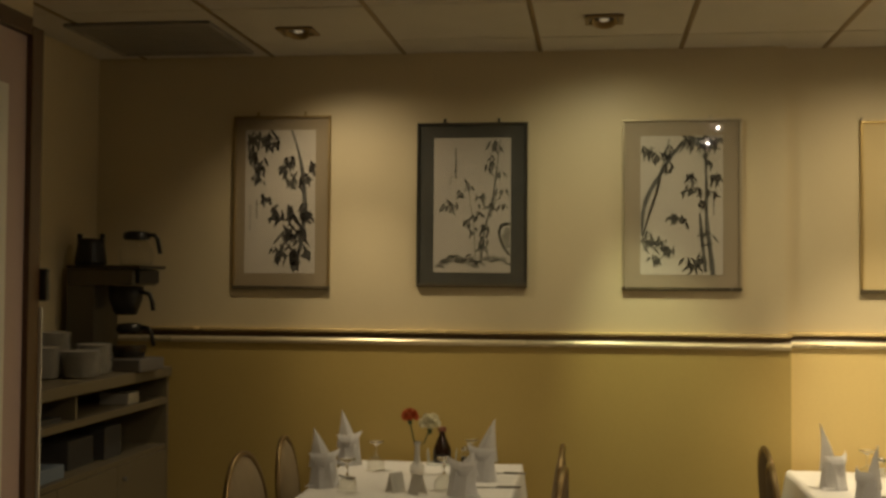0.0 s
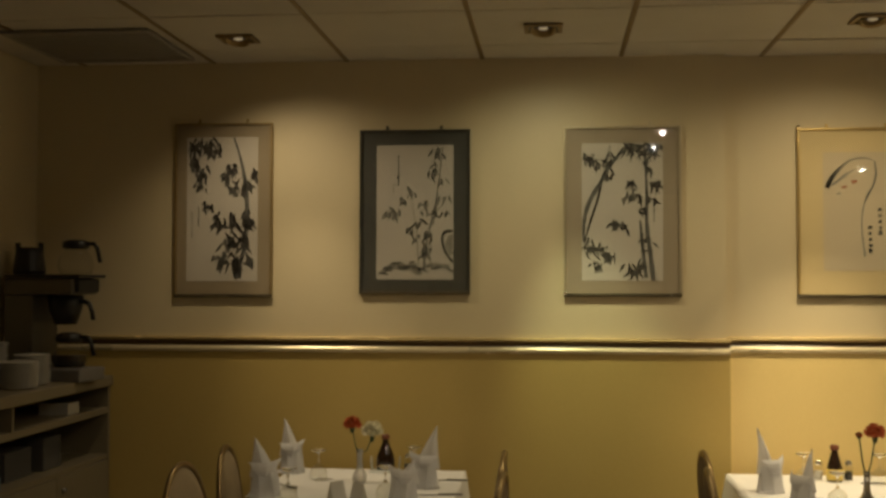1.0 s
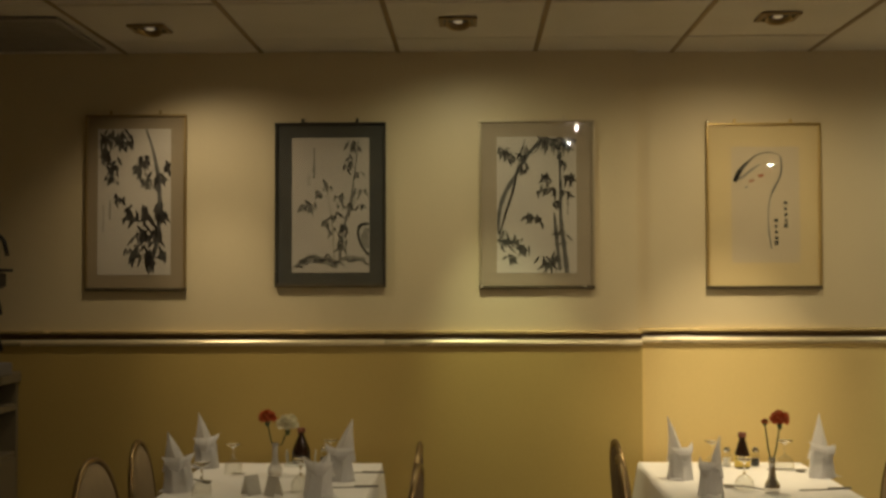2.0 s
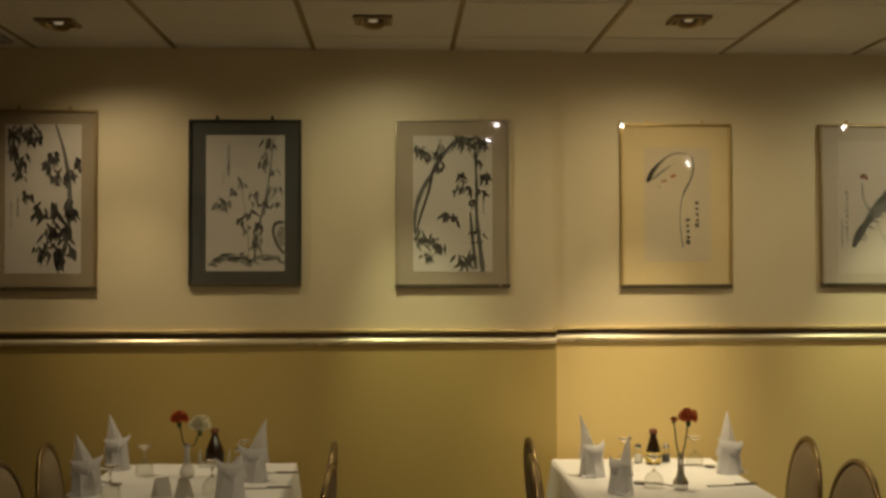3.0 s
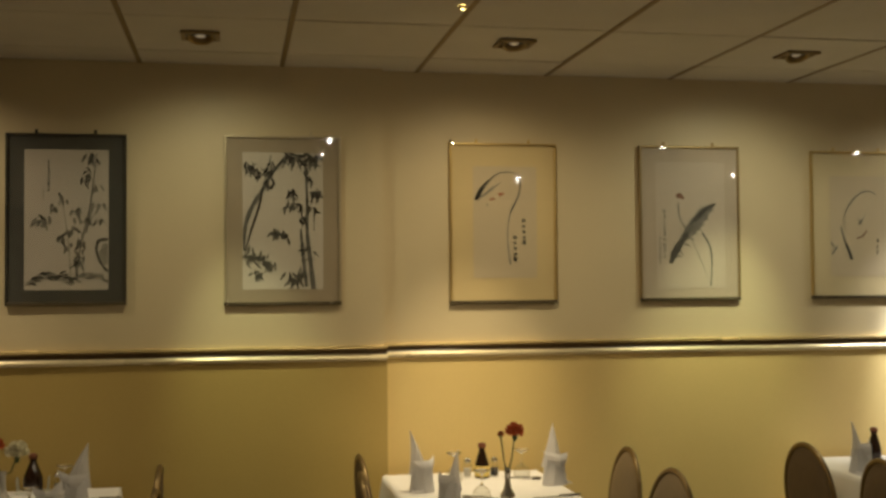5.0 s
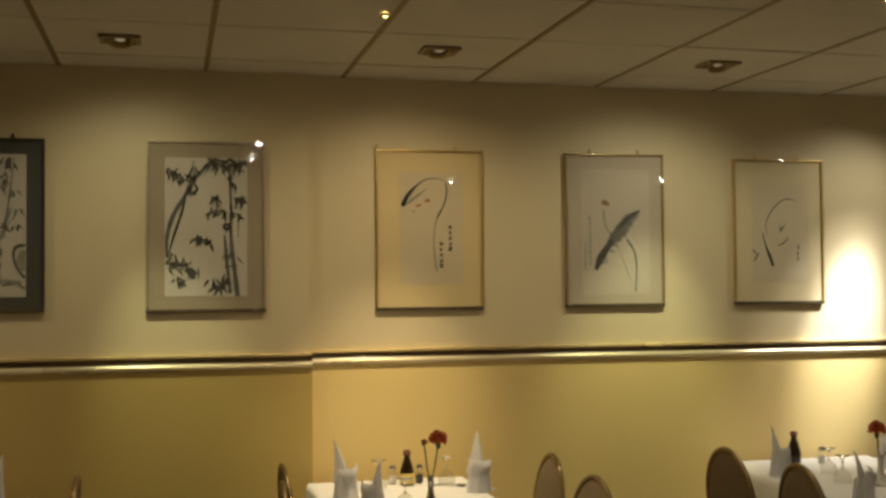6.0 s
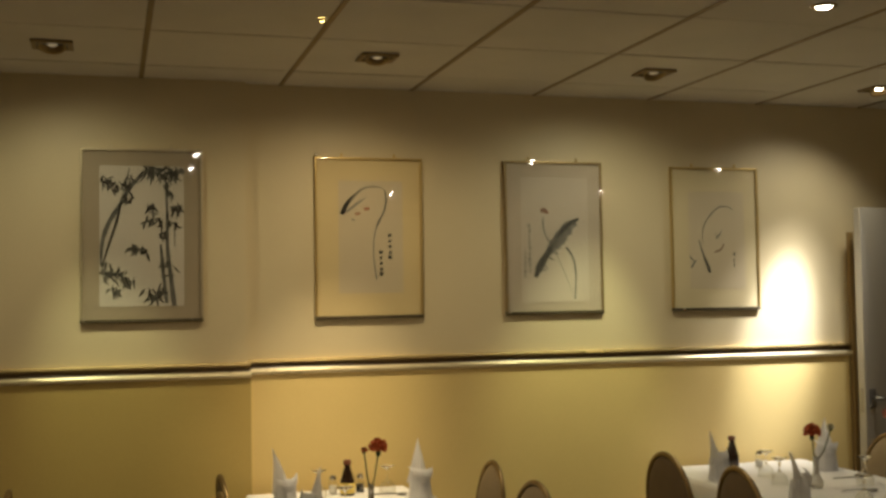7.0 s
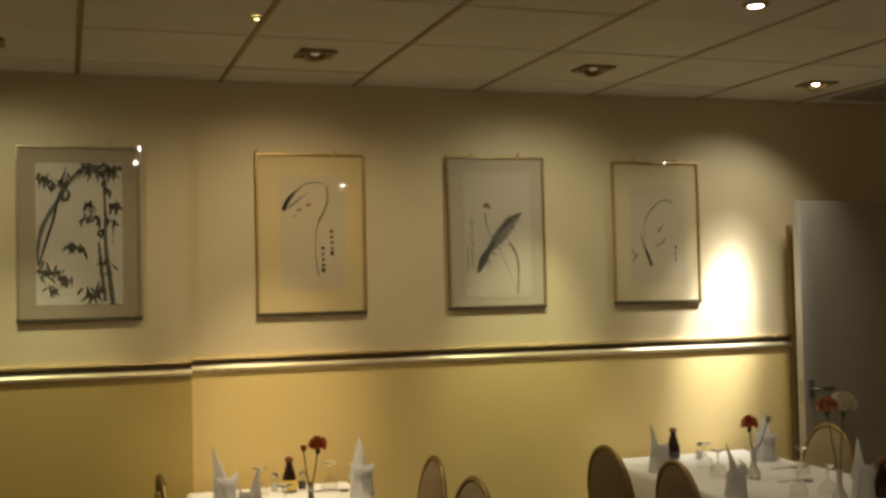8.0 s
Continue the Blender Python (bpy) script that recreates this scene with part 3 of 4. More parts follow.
# tall bamboo, beige mount
p, ink = picture(0.112, 0.614, -0.020, 0.714, (0.190, 0.535, 0.049, 0.641), NORTH_L, M_FRAME_SILVER, M_MAT_BEIGE, M_RICE, "ink painting of tall bamboo in beige mount and champagne frame")
ink.stroke(M_INK_GREY, [(0.52, 0.95), (0.38, 0.86), (0.26, 0.74), (0.1, 0.58), (0.03, 0.44), (0.02, 0.28)], (0.02, 0.024, 0.022, 0.03, 0.025, 0.01))
ink.stroke(M_INK, [(0.26, 0.76), (0.2, 0.6), (0.1, 0.42), (0.03, 0.27)], (0.01, 0.016, 0.014, 0.008))
ink.stroke(M_INK_PALE, [(0.35, 0.98), (0.3, 0.84), (0.25, 0.75)], (0.012, 0.014, 0.01))
ink.stroke(M_INK_GREY, [(0.78, 0.9), (0.8, 0.65), (0.8, 0.42), (0.84, 0.2), (0.88, 0.0)], (0.012, 0.018, 0.022, 0.03, 0.03))
ink.stroke(M_INK_GREY, [(0.72, 0.44), (0.74, 0.3), (0.79, 0.02)], (0.012, 0.02, 0.024))
ink.stroke(M_INK, [(0.72, 0.21), (0.88, 0.22)], (0.008, 0.008))
for u, v, n, s in ((0.8, 0.32, 4, 0.16), (0.86, 0.6, 5, 0.16), (0.18, 0.12, 5, 0.16), (0.58, 0.99, 7, 0.2), (0.68, 0.98, 8, 0.2), (0.8, 0.97, 8, 0.22), (0.93, 0.97, 7, 0.2), (0.06, 0.92, 5, 0.2), (0.2, 0.87, 4, 0.14), (0.34, 0.9, 4, 0.2), (0.33, 0.78, 4, 0.14), (0.62, 0.7, 5, 0.16), (0.58, 0.62, 6, 0.16), (0.7, 0.62, 4, 0.14),
                   (0.8, 0.84, 5, 0.16), (0.93, 0.73, 7, 0.19), (0.76, 0.52, 4, 0.12), (0.42, 0.42, 7, 0.16), (0.52, 0.4, 5, 0.14), (0.1, 0.26, 9, 0.2), (0.24, 0.26, 6, 0.16), (0.33, 0.2, 8, 0.2), (0.62, 0.09, 9, 0.18), (0.72, 0.12, 5, 0.16)):
    ink.spray(M_INK if random.random() < 0.5 else M_INK_DEEP, u, v, n + 2, s * 0.8, spread=46, wide=0.0145), ink.spray(M_INK_DEEP, u, v - 0.01, n, s * 0.5, spread=85, wide=0.013)
ink.column(M_INK_GREY, 0.89, 0.43, 0.58, 7)
ink.done(p)
stud(p, -0.238, 0.012), stud(p, 0.205, 0.012)

# lotus bud, cream mount
p, ink = picture(1.105, 1.601, -0.023, 0.702, (1.212, 1.508, 0.092, 0.598), NORTH_R, M_FRAME_GOLD, M_MAT_CREAM, M_RICE_GREY, "pale lotus brush painting in cream mount and thin gold frame")
ink.stroke(M_INK_DEEP, [(0.05, 0.70), (0.1, 0.77), (0.2, 0.85), (0.32, 0.9)], (0.03, 0.03, 0.016, 0.004))
ink.stroke(M_INK_SOFT, [(0.06, 0.70), (0.16, 0.80), (0.35, 0.92), (0.55, 0.95), (0.7, 0.93)], (0.03, 0.022, 0.010, 0.012, 0.006))
ink.stroke(M_INK_PALE, [(0.12, 0.72), (0.3, 0.8), (0.45, 0.86)], (0.02, 0.018, 0.004))
ink.stroke(M_INK_GREY, [(0.72, 0.92), (0.74, 0.82), (0.70, 0.72), (0.61, 0.62), (0.57, 0.56)], (0.010, 0.014, 0.014, 0.016, 0.006))
ink.stroke(M_INK_PALE, [(0.57, 0.56), (0.54, 0.45), (0.54, 0.3), (0.58, 0.12)], (0.012, 0.01, 0.01, 0.014))
ink.stroke(M_INK_RED, [(0.40, 0.745), (0.48, 0.755)], (0.03, 0.016)), ink.stroke(M_INK_RED, [(0.26, 0.70), (0.34, 0.71)], (0.024, 0.012)), ink.stroke(M_INK_PALE, [(0.2, 0.65), (0.25, 0.65)], (0.02, 0.01))
ink.column(M_INK_DEEP, 0.79, 0.30, 0.55, 5, 0.030), ink.column(M_INK_DEEP, 0.65, 0.15, 0.40, 5, 0.030)
ink.done(p)
stud(p, -0.243, 0.733)

# lotus leaf, sage mount
p, ink = picture(1.998, 2.493, -0.018, 0.703, (2.080, 2.420, 0.038, 0.628), NORTH_R, M_FRAME_BRONZE, M_MAT_SAGE, M_RICE_SAGE, "dark lotus leaf painting in sage mount and bronze frame")
ink.stroke(M_INK_DEEP, [(0.2, 0.2), (0.27, 0.29), (0.36, 0.37), (0.46, 0.44)], (0.03, 0.055, 0.045, 0.012), 0.0012)
ink.stroke(M_INK_SOFT, [(0.24, 0.25), (0.36, 0.37), (0.55, 0.5), (0.7, 0.6), (0.85, 0.67)], (0.02, 0.04, 0.095, 0.075, 0.015))
ink.stroke(M_INK_DEEP, [(0.52, 0.52), (0.62, 0.58), (0.72, 0.63), (0.86, 0.67)], (0.015, 0.03, 0.03, 0.012), 0.0014)
for k in range(9):
    ink.leaf(M_INK_SOFT, 0.26 + 0.06 * k, 0.27 + 0.045 * k, -35 + random.uniform(-20, 20), 0.12, 0.014, 0.001)
    ink.leaf(M_INK_DEEP, 0.24 + 0.055 * k, 0.26 + 0.045 * k, 115 + random.uniform(-20, 20), 0.08, 0.010, 0.0016)
ink.stroke(M_INK_SOFT, [(0.66, 0.44), (0.77, 0.34), (0.8, 0.2), (0.78, 0.02)], (0.014, 0.016, 0.012, 0.014))
ink.stroke(M_INK_PALE, [(0.5, 0.4), (0.62, 0.25), (0.74, 0.08)], (0.005, 0.006, 0.004))
ink.stroke(M_INK_PALE, [(0.32, 0.68), (0.34, 0.56), (0.44, 0.46)], (0.012, 0.014, 0.010))
ink.stroke(M_INK_BUD, [(0.29, 0.725), (0.34, 0.735), (0.40, 0.71)], (0.02, 0.034, 0.02))
ink.stroke(M_RICE, [(0.25, 0.82), (0.33, 0.85), (0.42, 0.8)], (0.006, 0.01, 0.005))
ink.column(M_INK_PALE, 0.12, 0.24, 0.64, 9, 0.022), ink.column(M_INK_PALE, 0.05, 0.2, 0.42, 6, 0.016)
ink.done(p)
stud(p, -0.232, 0.012)

# lotus arch, cream mount
p, ink = picture(2.858, 3.342, -0.015, 0.690, (2.956, 3.263, 0.090, 0.571), NORTH_R, M_FRAME_GOLD, M_MAT_PALE, M_RICE_GREY, "pale arching lotus painting in cream mount and gold frame")
ink.stroke(M_INK_SOFT, [(0.26, 0.46), (0.24, 0.6), (0.36, 0.74), (0.55, 0.84), (0.72, 0.84), (0.8, 0.8)], (0.004, 0.007, 0.012, 0.012, 0.010, 0.004))
ink.stroke(M_INK_DEEP, [(0.24, 0.36), (0.3, 0.27), (0.36, 0.17)], (0.010, 0.028, 0.028))
ink.stroke(M_INK_SOFT, [(0.18, 0.5), (0.22, 0.4), (0.28, 0.3)], (0.008, 0.014, 0.01))
ink.stroke(M_INK_SOFT, [(0.0, 0.34), (0.08, 0.28)], (0.015, 0.01)), ink.stroke(M_INK_SOFT, [(0.02, 0.22), (0.12, 0.30)], (0.015, 0.012))
ink.stroke(M_INK_PALE, [(0.48, 0.52), (0.52, 0.54), (0.6, 0.62)], (0.018, 0.018, 0.006)), ink.stroke(M_INK_BUD, [(0.44, 0.38), (0.55, 0.40), (0.62, 0.46)], (0.010, 0.014, 0.010)), ink.stroke(M_INK_PALE, [(0.46, 0.58), (0.52, 0.53)], (0.010, 0.008))
ink.column(M_INK_DEEP, 0.80, 0.22, 0.40, 3, 0.016)
ink.done(p)
stud(p, -0.185, 0.012)


# ---- tables, cloths and chairs ----
def dining_table(x0, x1, y0, y1):
    t = thing("dining_table", ((x0 + x1) / 2, (y0 + y1) / 2, 0), "wooden dining table hidden under a white cloth", "table", "tables along the wall")
    w, d = (x1 - x0) / 2 - 0.012, (y1 - y0) / 2 - 0.012
    part("tabletop", slab(-w, w, -d, d, 0.715, 0.744, bevel=0.004), M_LEG, t)
    for sx in (-1, 1):
        for sy in (-1, 1):
            part("leg", slab(sx * (w - 0.07) - 0.028, sx * (w - 0.07) + 0.028, sy * (d - 0.07) - 0.028, sy * (d - 0.07) + 0.028, 0, 0.714, bevel=0.004), M_LEG, t)
    cloth((x0 + x1) / 2, (y0 + y1) / 2, (x1 - x0) / 2, (y1 - y0) / 2)


def cloth(cx, cy, w, d):
    """White cloth: flat top with soft rounded edge and a hanging, folded skirt."""
    bm = bmesh.new()
    ring = []
    steps = 120
    for k in range(steps):
        s = k / steps * 4
        side, f = int(s), s - int(s)
        f2 = f * 2 - 1
        x, y, nx, ny = ((f2 * w, -d, 0, -1), (w, f2 * d, 1, 0), (-f2 * w, d, 0, 1), (-w, -f2 * d, -1, 0))[side]
        corner = max(0, abs(f2) - 0.86) / 0.14
        ring.append((x, y, nx, ny, corner, k))
    rows = []
    for depth, out, z in ((0.94, 0, 0.7475), (1.0, -0.006, 0.7475), (1.0, 0.004, 0.743), (1.0, 0.008, 0.72), (1.0, 0.014, 0.66), (1.0, 0.022, 0.56), (1.0, 0.030, 0.46)):
        row = []
        for x, y, nx, ny, corner, k in ring:
            drop = max(0, (0.745 - z) / 0.3)
            fold = drop * (0.012 * math.sin(k * 0.9) + 0.008 * math.sin(k * 0.37 + 1)) + corner * drop * 0.03
            row.append(bm.verts.new((cx + x * depth + nx * (out + fold), cy + y * depth + ny * (out + fold), z - 0.03 * corner * drop + random.uniform(-0.0006, 0.0006))))
        rows.append(row)
    for a, b in zip(rows, rows[1:]):
        for k in range(steps):
            bm.faces.new((a[k], a[(k + 1) % steps], b[(k + 1) % steps], b[k]))
    bm.faces.new(rows[0])
    tagged(part("tablecloth", bm, M_CLOTH, smooth=True), "white cotton tablecloth hanging over a dining table", "tablecloth", "tablecloths")


TOP = 0.748
T1, T2, T3 = (-1.045, -0.300, 3.55, 4.775), (0.785, 1.465, 3.55, 4.82), (2.72, 3.50, 2.75, 4.86)
for a in (T1, T2, T3):
    dining_table(*a)


def dining_chair():
    """Oval-backed chair facing +x, origin under the seat's middle."""
    c = thing("dining_chair", (0, 0, 0), "bronze metal dining chair with an oval padded back", "chair", "chairs round the tables")
    bm = box(bmesh.new(), -0.20, 0.21, -0.205, 0.205, 0.43, 0.485, bevel=0.02)
    part("seat", bm, M_CHAIR_FABRIC, c, "brown padded seat", True)

    def oval(a, grow, lean=0.0):
        y, z = 0.185 * grow * math.cos(a), 0.225 * grow * math.sin(a)
        return (-0.225 - 0.10 * (z + 0.22) - lean, y, 0.66 + z)

    part("back_frame", tube(bmesh.new(), [oval(2 * math.pi * k / 40, 1.0) for k in range(40)], 0.011, 10, closed=True), M_CHAIR_METAL, c, "bronze oval tube", True)
    for face, name, material, note in ((-1, "back_shell", M_CHAIR_FABRIC, "dark brown padded rear of the back"), (1, "backrest", M_CHAIR_FRONT, "beige padded front of the back")):
        bm = bmesh.new()
        mid = bm.verts.new((-0.247 + face * 0.024, 0, 0.66))
        rings = [[bm.verts.new((lambda q: (q[0] + face * (0.001 + 0.023 * math.sqrt(max(0, 1 - g ** 2.5))), q[1], q[2]))(oval(2 * math.pi * k / 36, g * 0.955))) for k in range(36)] for g in (0.4, 0.75, 0.93, 1.0)]
        for k in range(36):
            bm.faces.new((mid, rings[0][k], rings[0][(k + 1) % 36]))
            for a, b in zip(rings, rings[1:]):
                bm.faces.new((a[k], a[(k + 1) % 36], b[(k + 1) % 36], b[k]))
        part(name, bm, material, c, note, True)
    for q in (0.30, 0.75):
        part("stud", lathe(bmesh.new(), [(0, 0.004), (0.004, 0.003), (0.0055, 0)], 10, at=oval(q, 1.0)), M_CHROME, c, "small bright stud", True)
    for s in (-1, 1):
        part("leg", tube(bmesh.new(), [(0.19, s * 0.185, 0.44), (0.205, s * 0.19, 0.2), (0.215, s * 0.195, 0.0)], 0.011), M_CHAIR_METAL, c, "", True)
        part("leg", tube(bmesh.new(), [(-0.222, s * 0.13, 0.53), (-0.205, s * 0.175, 0.44), (-0.225, s * 0.18, 0.2), (-0.26, s * 0.185, 0.0)], 0.011), M_CHAIR_METAL, c, "", True)
    return c


chair = dining_chair()
CHAIRS = [(-0.96, 4.42, 4), (-0.99, 3.93, -5), (-0.39, 4.36, 180), (-0.37, 3.85, 176), (0.91, 4.45, 2), (0.87, 4.02, -3),
          (1.475, 4.42, 178), (1.45, 3.84, 184), (2.77, 4.38, 3), (2.83, 3.88, -2), (3.53, 4.55, 182)]
chair.matrix_basis = pose(CHAIRS[0][0], CHAIRS[0][1], 0, 0, 0, CHAIRS[0][2])
for cx, cy, turn in CHAIRS[1:]:
    copy_thing(chair, pose(cx, cy, 0, 0, 0, turn))


# ---- table setting ----
def folded_napkin(x, y, turn, h=0.225, tip=0.0, wide=1.03):
    """A starched napkin: a pleated foot, a tall creased leaf behind and a turned-down flap in front."""
    n = thing("folded_napkin", (x, y, TOP), "white starched napkin folded into a tall standing peak", "napkin", "napkins on the tables", turn + 90)
    hand = random.Random(int(1000 * (x + 7 * y)))
    flip, lean = (1 if tip > 0 else -1), hand.uniform(0.08, 0.16)

    def crisp(name, rows, thick):
        bm = sheet(bmesh.new(), rows)
        bmesh.ops.solidify(bm, geom=bm.faces[:], thickness=thick)
        part(name, bm, M_NAPKIN, n)

    # the foot: a wrapped, pleated cuff, wider at the cloth
    rows = []
    for j in range(5):
        t = j / 4
        row = []
        for k in range(15):
            a = 2 * math.pi * k / 14 + flip * 0.25 * t
            r = wide * (0.047 - 0.010 * t + 0.004 * (1 - t) ** 3 + (0.0045 if k % 2 else -0.003) * (0.4 + 0.6 * t))
            row.append((0.86 * r * math.cos(a), r * math.sin(a), 0.001 + (0.100 + 0.010 * math.cos(a)) * t))
        rows.append(row)
    crisp("folded_foot", rows, 0.002)
    # the tall leaf: two planes meeting in a forward crease, one edge straight and one curved
    rows = []
    for j in range(11):
        t = j / 10
        left = -0.047 * wide * (1 - t) ** (0.85 if flip > 0 else 1.1)
        right = 0.047 * wide * (1 - t) ** (1.1 if flip > 0 else 0.85)
        mid = tip * t
        crease = 0.022 * (1 - t) + 0.004
        back = -0.012 - lean * 0.16 * t * t
        z = 0.070 + (h - 0.070) * t
        rows.append([(back - 0.012 * (1 - t), mid + left, z), (back + crease * 0.45, mid + left * 0.5, z), (back + crease, mid, z), (back + crease * 0.45, mid + right * 0.5, z), (back - 0.012 * (1 - t), mid + right, z)])
    crisp("peak", rows, 0.003)
    # the flap: a kite folded down over the foot, with two sharp side points
    rows = []
    for j in range(6):
        t = j / 5
        half = 0.052 * wide * (1 - t) ** 0.8 + 0.002
        z = 0.134 - 0.076 * t
        out = 0.034 + 0.015 * math.sin(math.pi * min(1, t * 1.2)) * (1 - 0.3 * t)
        rows.append([(out - 0.030 * (abs(c) ** 1.5) * (1 - t), flip * 0.010 * t + half * c, z + (-flip * c * 0.006 - 0.008 * (1 - abs(c))) * (1 - t)) for c in (-1, -0.55, 0, 0.55, 1)])
    crisp("turned_flap", rows, 0.0025)
    # a loose lower corner lying on the cloth
    rows = [[(0.020, flip * 0.020, 0.022), (0.040, flip * 0.034, 0.012)], [(-0.018, flip * 0.045, 0.018), (0.012, flip * 0.078, 0.002)]]
    crisp("loose_corner", rows, 0.002)


def sauce_bottle(x, y, labelled=True, stout=1.0, z=TOP):
    b = thing("sauce_bottle", (x, y, z), "dark conical soy sauce bottle" + (" with a yellow label" if labelled else " with no label showing"), "bottle", "sauce bottles")
    part("body", lathe(bmesh.new(), [(0, 0), (0.029 * stout, 0.001), (0.0315 * stout, 0.008), (0.0315 * stout, 0.044), (0.0285 * stout, 0.062), (0.016, 0.106), (0.0125, 0.116), (0.0125, 0.126), (0, 0.126)], 22), M_SOY, b, smooth=True)
    part("cap", lathe(bmesh.new(), [(0, 0.1265), (0.0165, 0.1265), (0.0175, 0.130), (0.0170, 0.142), (0.012, 0.147), (0, 0.147)], 18), M_RED_CAP, b, "brown red pouring cap", True)
    if labelled:
        part("label", lathe(bmesh.new(), [(0.0318, 0.009), (0.0325, 0.010), (0.0325, 0.051), (0.0318, 0.052)], 22), M_LABEL, b, "yellow paper label", True)


def sauce_caddy(x, y):
    """A pale china tray with raised ends; the bottle stands in it."""
    c = thing("sauce_caddy", (x, y, TOP), "pale china condiment tray holding a dark sauce bottle", "tray")
    part("tray", slab(-0.062, 0.062, -0.04, 0.04, 0.0, 0.010, bevel=0.003), M_CHINA_PALE, c)
    for sx in (-1, 1):
        bm = bmesh.new()
        sheet(bm, [[(sx * (0.056 + 0.004 * t), -0.036 + 0.072 * k / 4, 0.0105 + 0.058 * t * (1 - 0.25 * (k / 2 - 1) ** 2)) for k in range(5)] for t in (0, 0.5, 1)])
        bmesh.ops.solidify(bm, geom=bm.faces[:], thickness=0.004)
        part("end_wall", bm, M_CHINA_PALE, c)


def wine_glass(x, y):
    """A small stemmed glass standing upside down on its rim."""
    g = thing("wine_glass", (x, y, TOP), "small clear stemmed glass turned upside down on the cloth", "glass", "wine glasses")
    part("bowl", lathe(bmesh.new(), [(0.033, 0.0005), (0.0355, 0.004), (0.036, 0.018), (0.031, 0.040), (0.018, 0.054), (0.006, 0.060)], 26), M_GOBLET, g, smooth=True)
    part("stem", lathe(bmesh.new(), [(0.0, 0.0608), (0.0065, 0.0612), (0.0042, 0.072), (0.0042, 0.096), (0.007, 0.104), (0.0, 0.1045)], 14), M_SOLID, g, smooth=True)
    part("foot", lathe(bmesh.new(), [(0.0, 0.1048), (0.008, 0.1050), (0.022, 0.112), (0.031, 0.1175), (0.0315, 0.1195), (0.0, 0.1200)], 24), M_SOLID, g, smooth=True)


def shaker(x, y, salt=True):
    s = thing("salt_shaker" if salt else "pepper_pot", (x, y, TOP), "small glass shaker of white salt" if salt else "small glass pot of dark pepper", "shaker", "condiments")
    part("jar", lathe(bmesh.new(), [(0.015, 0.0), (0.018, 0.004), (0.018, 0.05), (0.014, 0.062)], 16), M_CRYSTAL, s, smooth=True)
    part("contents", lathe(bmesh.new(), [(0, 0.003), (0.0165, 0.004), (0.0165, 0.036), (0, 0.037)], 14), M_PAPER if salt else M_BLACK, s, "white salt" if salt else "ground pepper")
    part("lid", lathe(bmesh.new(), [(0.0155, 0.0625), (0.0165, 0.070), (0.010, 0.080), (0, 0.082)], 16), M_CHROME, s, "domed chrome lid", True)


def carnation(parent, at, r, material):
    bm = bmesh.new()
    for k in range(70):
        z = 1 - 1.25 * (k + 0.5) / 70
        a = k * 2.39996
        rad = math.sqrt(max(0.05, 1 - z * z))
        d = Vector((rad * math.cos(a), rad * math.sin(a), z * 0.85)).normalized()
        side = d.orthogonal().normalized() @ Matrix.Rotation(a, 3, d)
        up = d.cross(side)
        c = Vector(at) + d * r * random.uniform(0.55, 0.8)
        w, l = r * random.uniform(0.32, 0.5), r * random.uniform(0.28, 0.45)
        q = [bm.verts.new(c - side * w * 0.3), bm.verts.new(c + side * w * 0.3), bm.verts.new(c + side * w + d * l + up * random.uniform(-0.3, 0.3) * r), bm.verts.new(c + d * l * 1.25 + up * random.uniform(-0.35, 0.35) * r), bm.verts.new(c - side * w + d * l + up * random.uniform(-0.3, 0.3) * r)]
        bm.faces.new(q)
    bmesh.ops.create_icosphere(bm, subdivisions=1, radius=r * 0.6, matrix=Matrix.Translation(at))
    return part("bloom", bm, material, parent)


def flower_vase(x, y, blooms, silver, label):
    """A bud vase: blooms are rows of (dx, dy, height, radius, material)."""
    v = thing("bud_vase", (x, y, TOP), label, "vase", "bud vases on the tables")
    prof = [(0.0, 0.001), (0.023, 0.002), (0.029, 0.016), (0.027, 0.034), (0.015, 0.052), (0.011, 0.075), (0.011, 0.11), (0.014, 0.130)]
    part("vessel", lathe(bmesh.new(), prof + [(0.012, 0.129), (0.009, 0.10)], 22), M_CHROME if silver else M_MILKY, v, "polished silver vessel" if silver else "milky white glass vessel", True)
    for dx, dy, h, r, m in blooms:
        part("stem", tube(bmesh.new(), [(0, 0, 0.04), (dx * 0.15, dy * 0.15, 0.12), (dx * 0.55, dy * 0.55, h * 0.62), (dx, dy, h - r * 0.5)], 0.0028, 8), M_STEM, v, "", True)
        b = carnation(v, (dx, dy, h), r, m)
        part("calyx", lathe(bmesh.new(), [(0.003, 0), (0.008, 0.006), (0.010, 0.022)], 10, at=(dx, dy, h - r * 1.15)), M_STEM, v, "green calyx", True)


def spoon(x, y, turn):
    s = thing("soup_spoon", (x, y, TOP), "small dark metal spoon lying on the cloth", "spoon", "cutlery", turn)
    bm = lathe(bmesh.new(), [(0, 0.002), (0.012, 0.003), (0.019, 0.009), (0.017, 0.009), (0.010, 0.005), (0, 0.004)], 16, squash=1.4)
    part("bowl", bm, M_STEEL, s, smooth=True)
    part("handle", tube(bmesh.new(), [(0, 0.026, 0.008), (0, 0.06, 0.010), (0, 0.13, 0.004)], 0.003, 8), M_STEEL, s, smooth=True)


def knife(x, y, turn):
    s = thing("table_knife", (x, y, TOP), "steel table knife lying on the cloth", "knife", "cutlery", turn)
    part("blade", slab(-0.008, 0.006, 0.0, 0.11, 0.001, 0.003, bevel=0.0008), M_STEEL, s)
    part("handle", slab(-0.006, 0.006, -0.09, -0.001, 0.001, 0.008, bevel=0.002), M_STEEL, s)


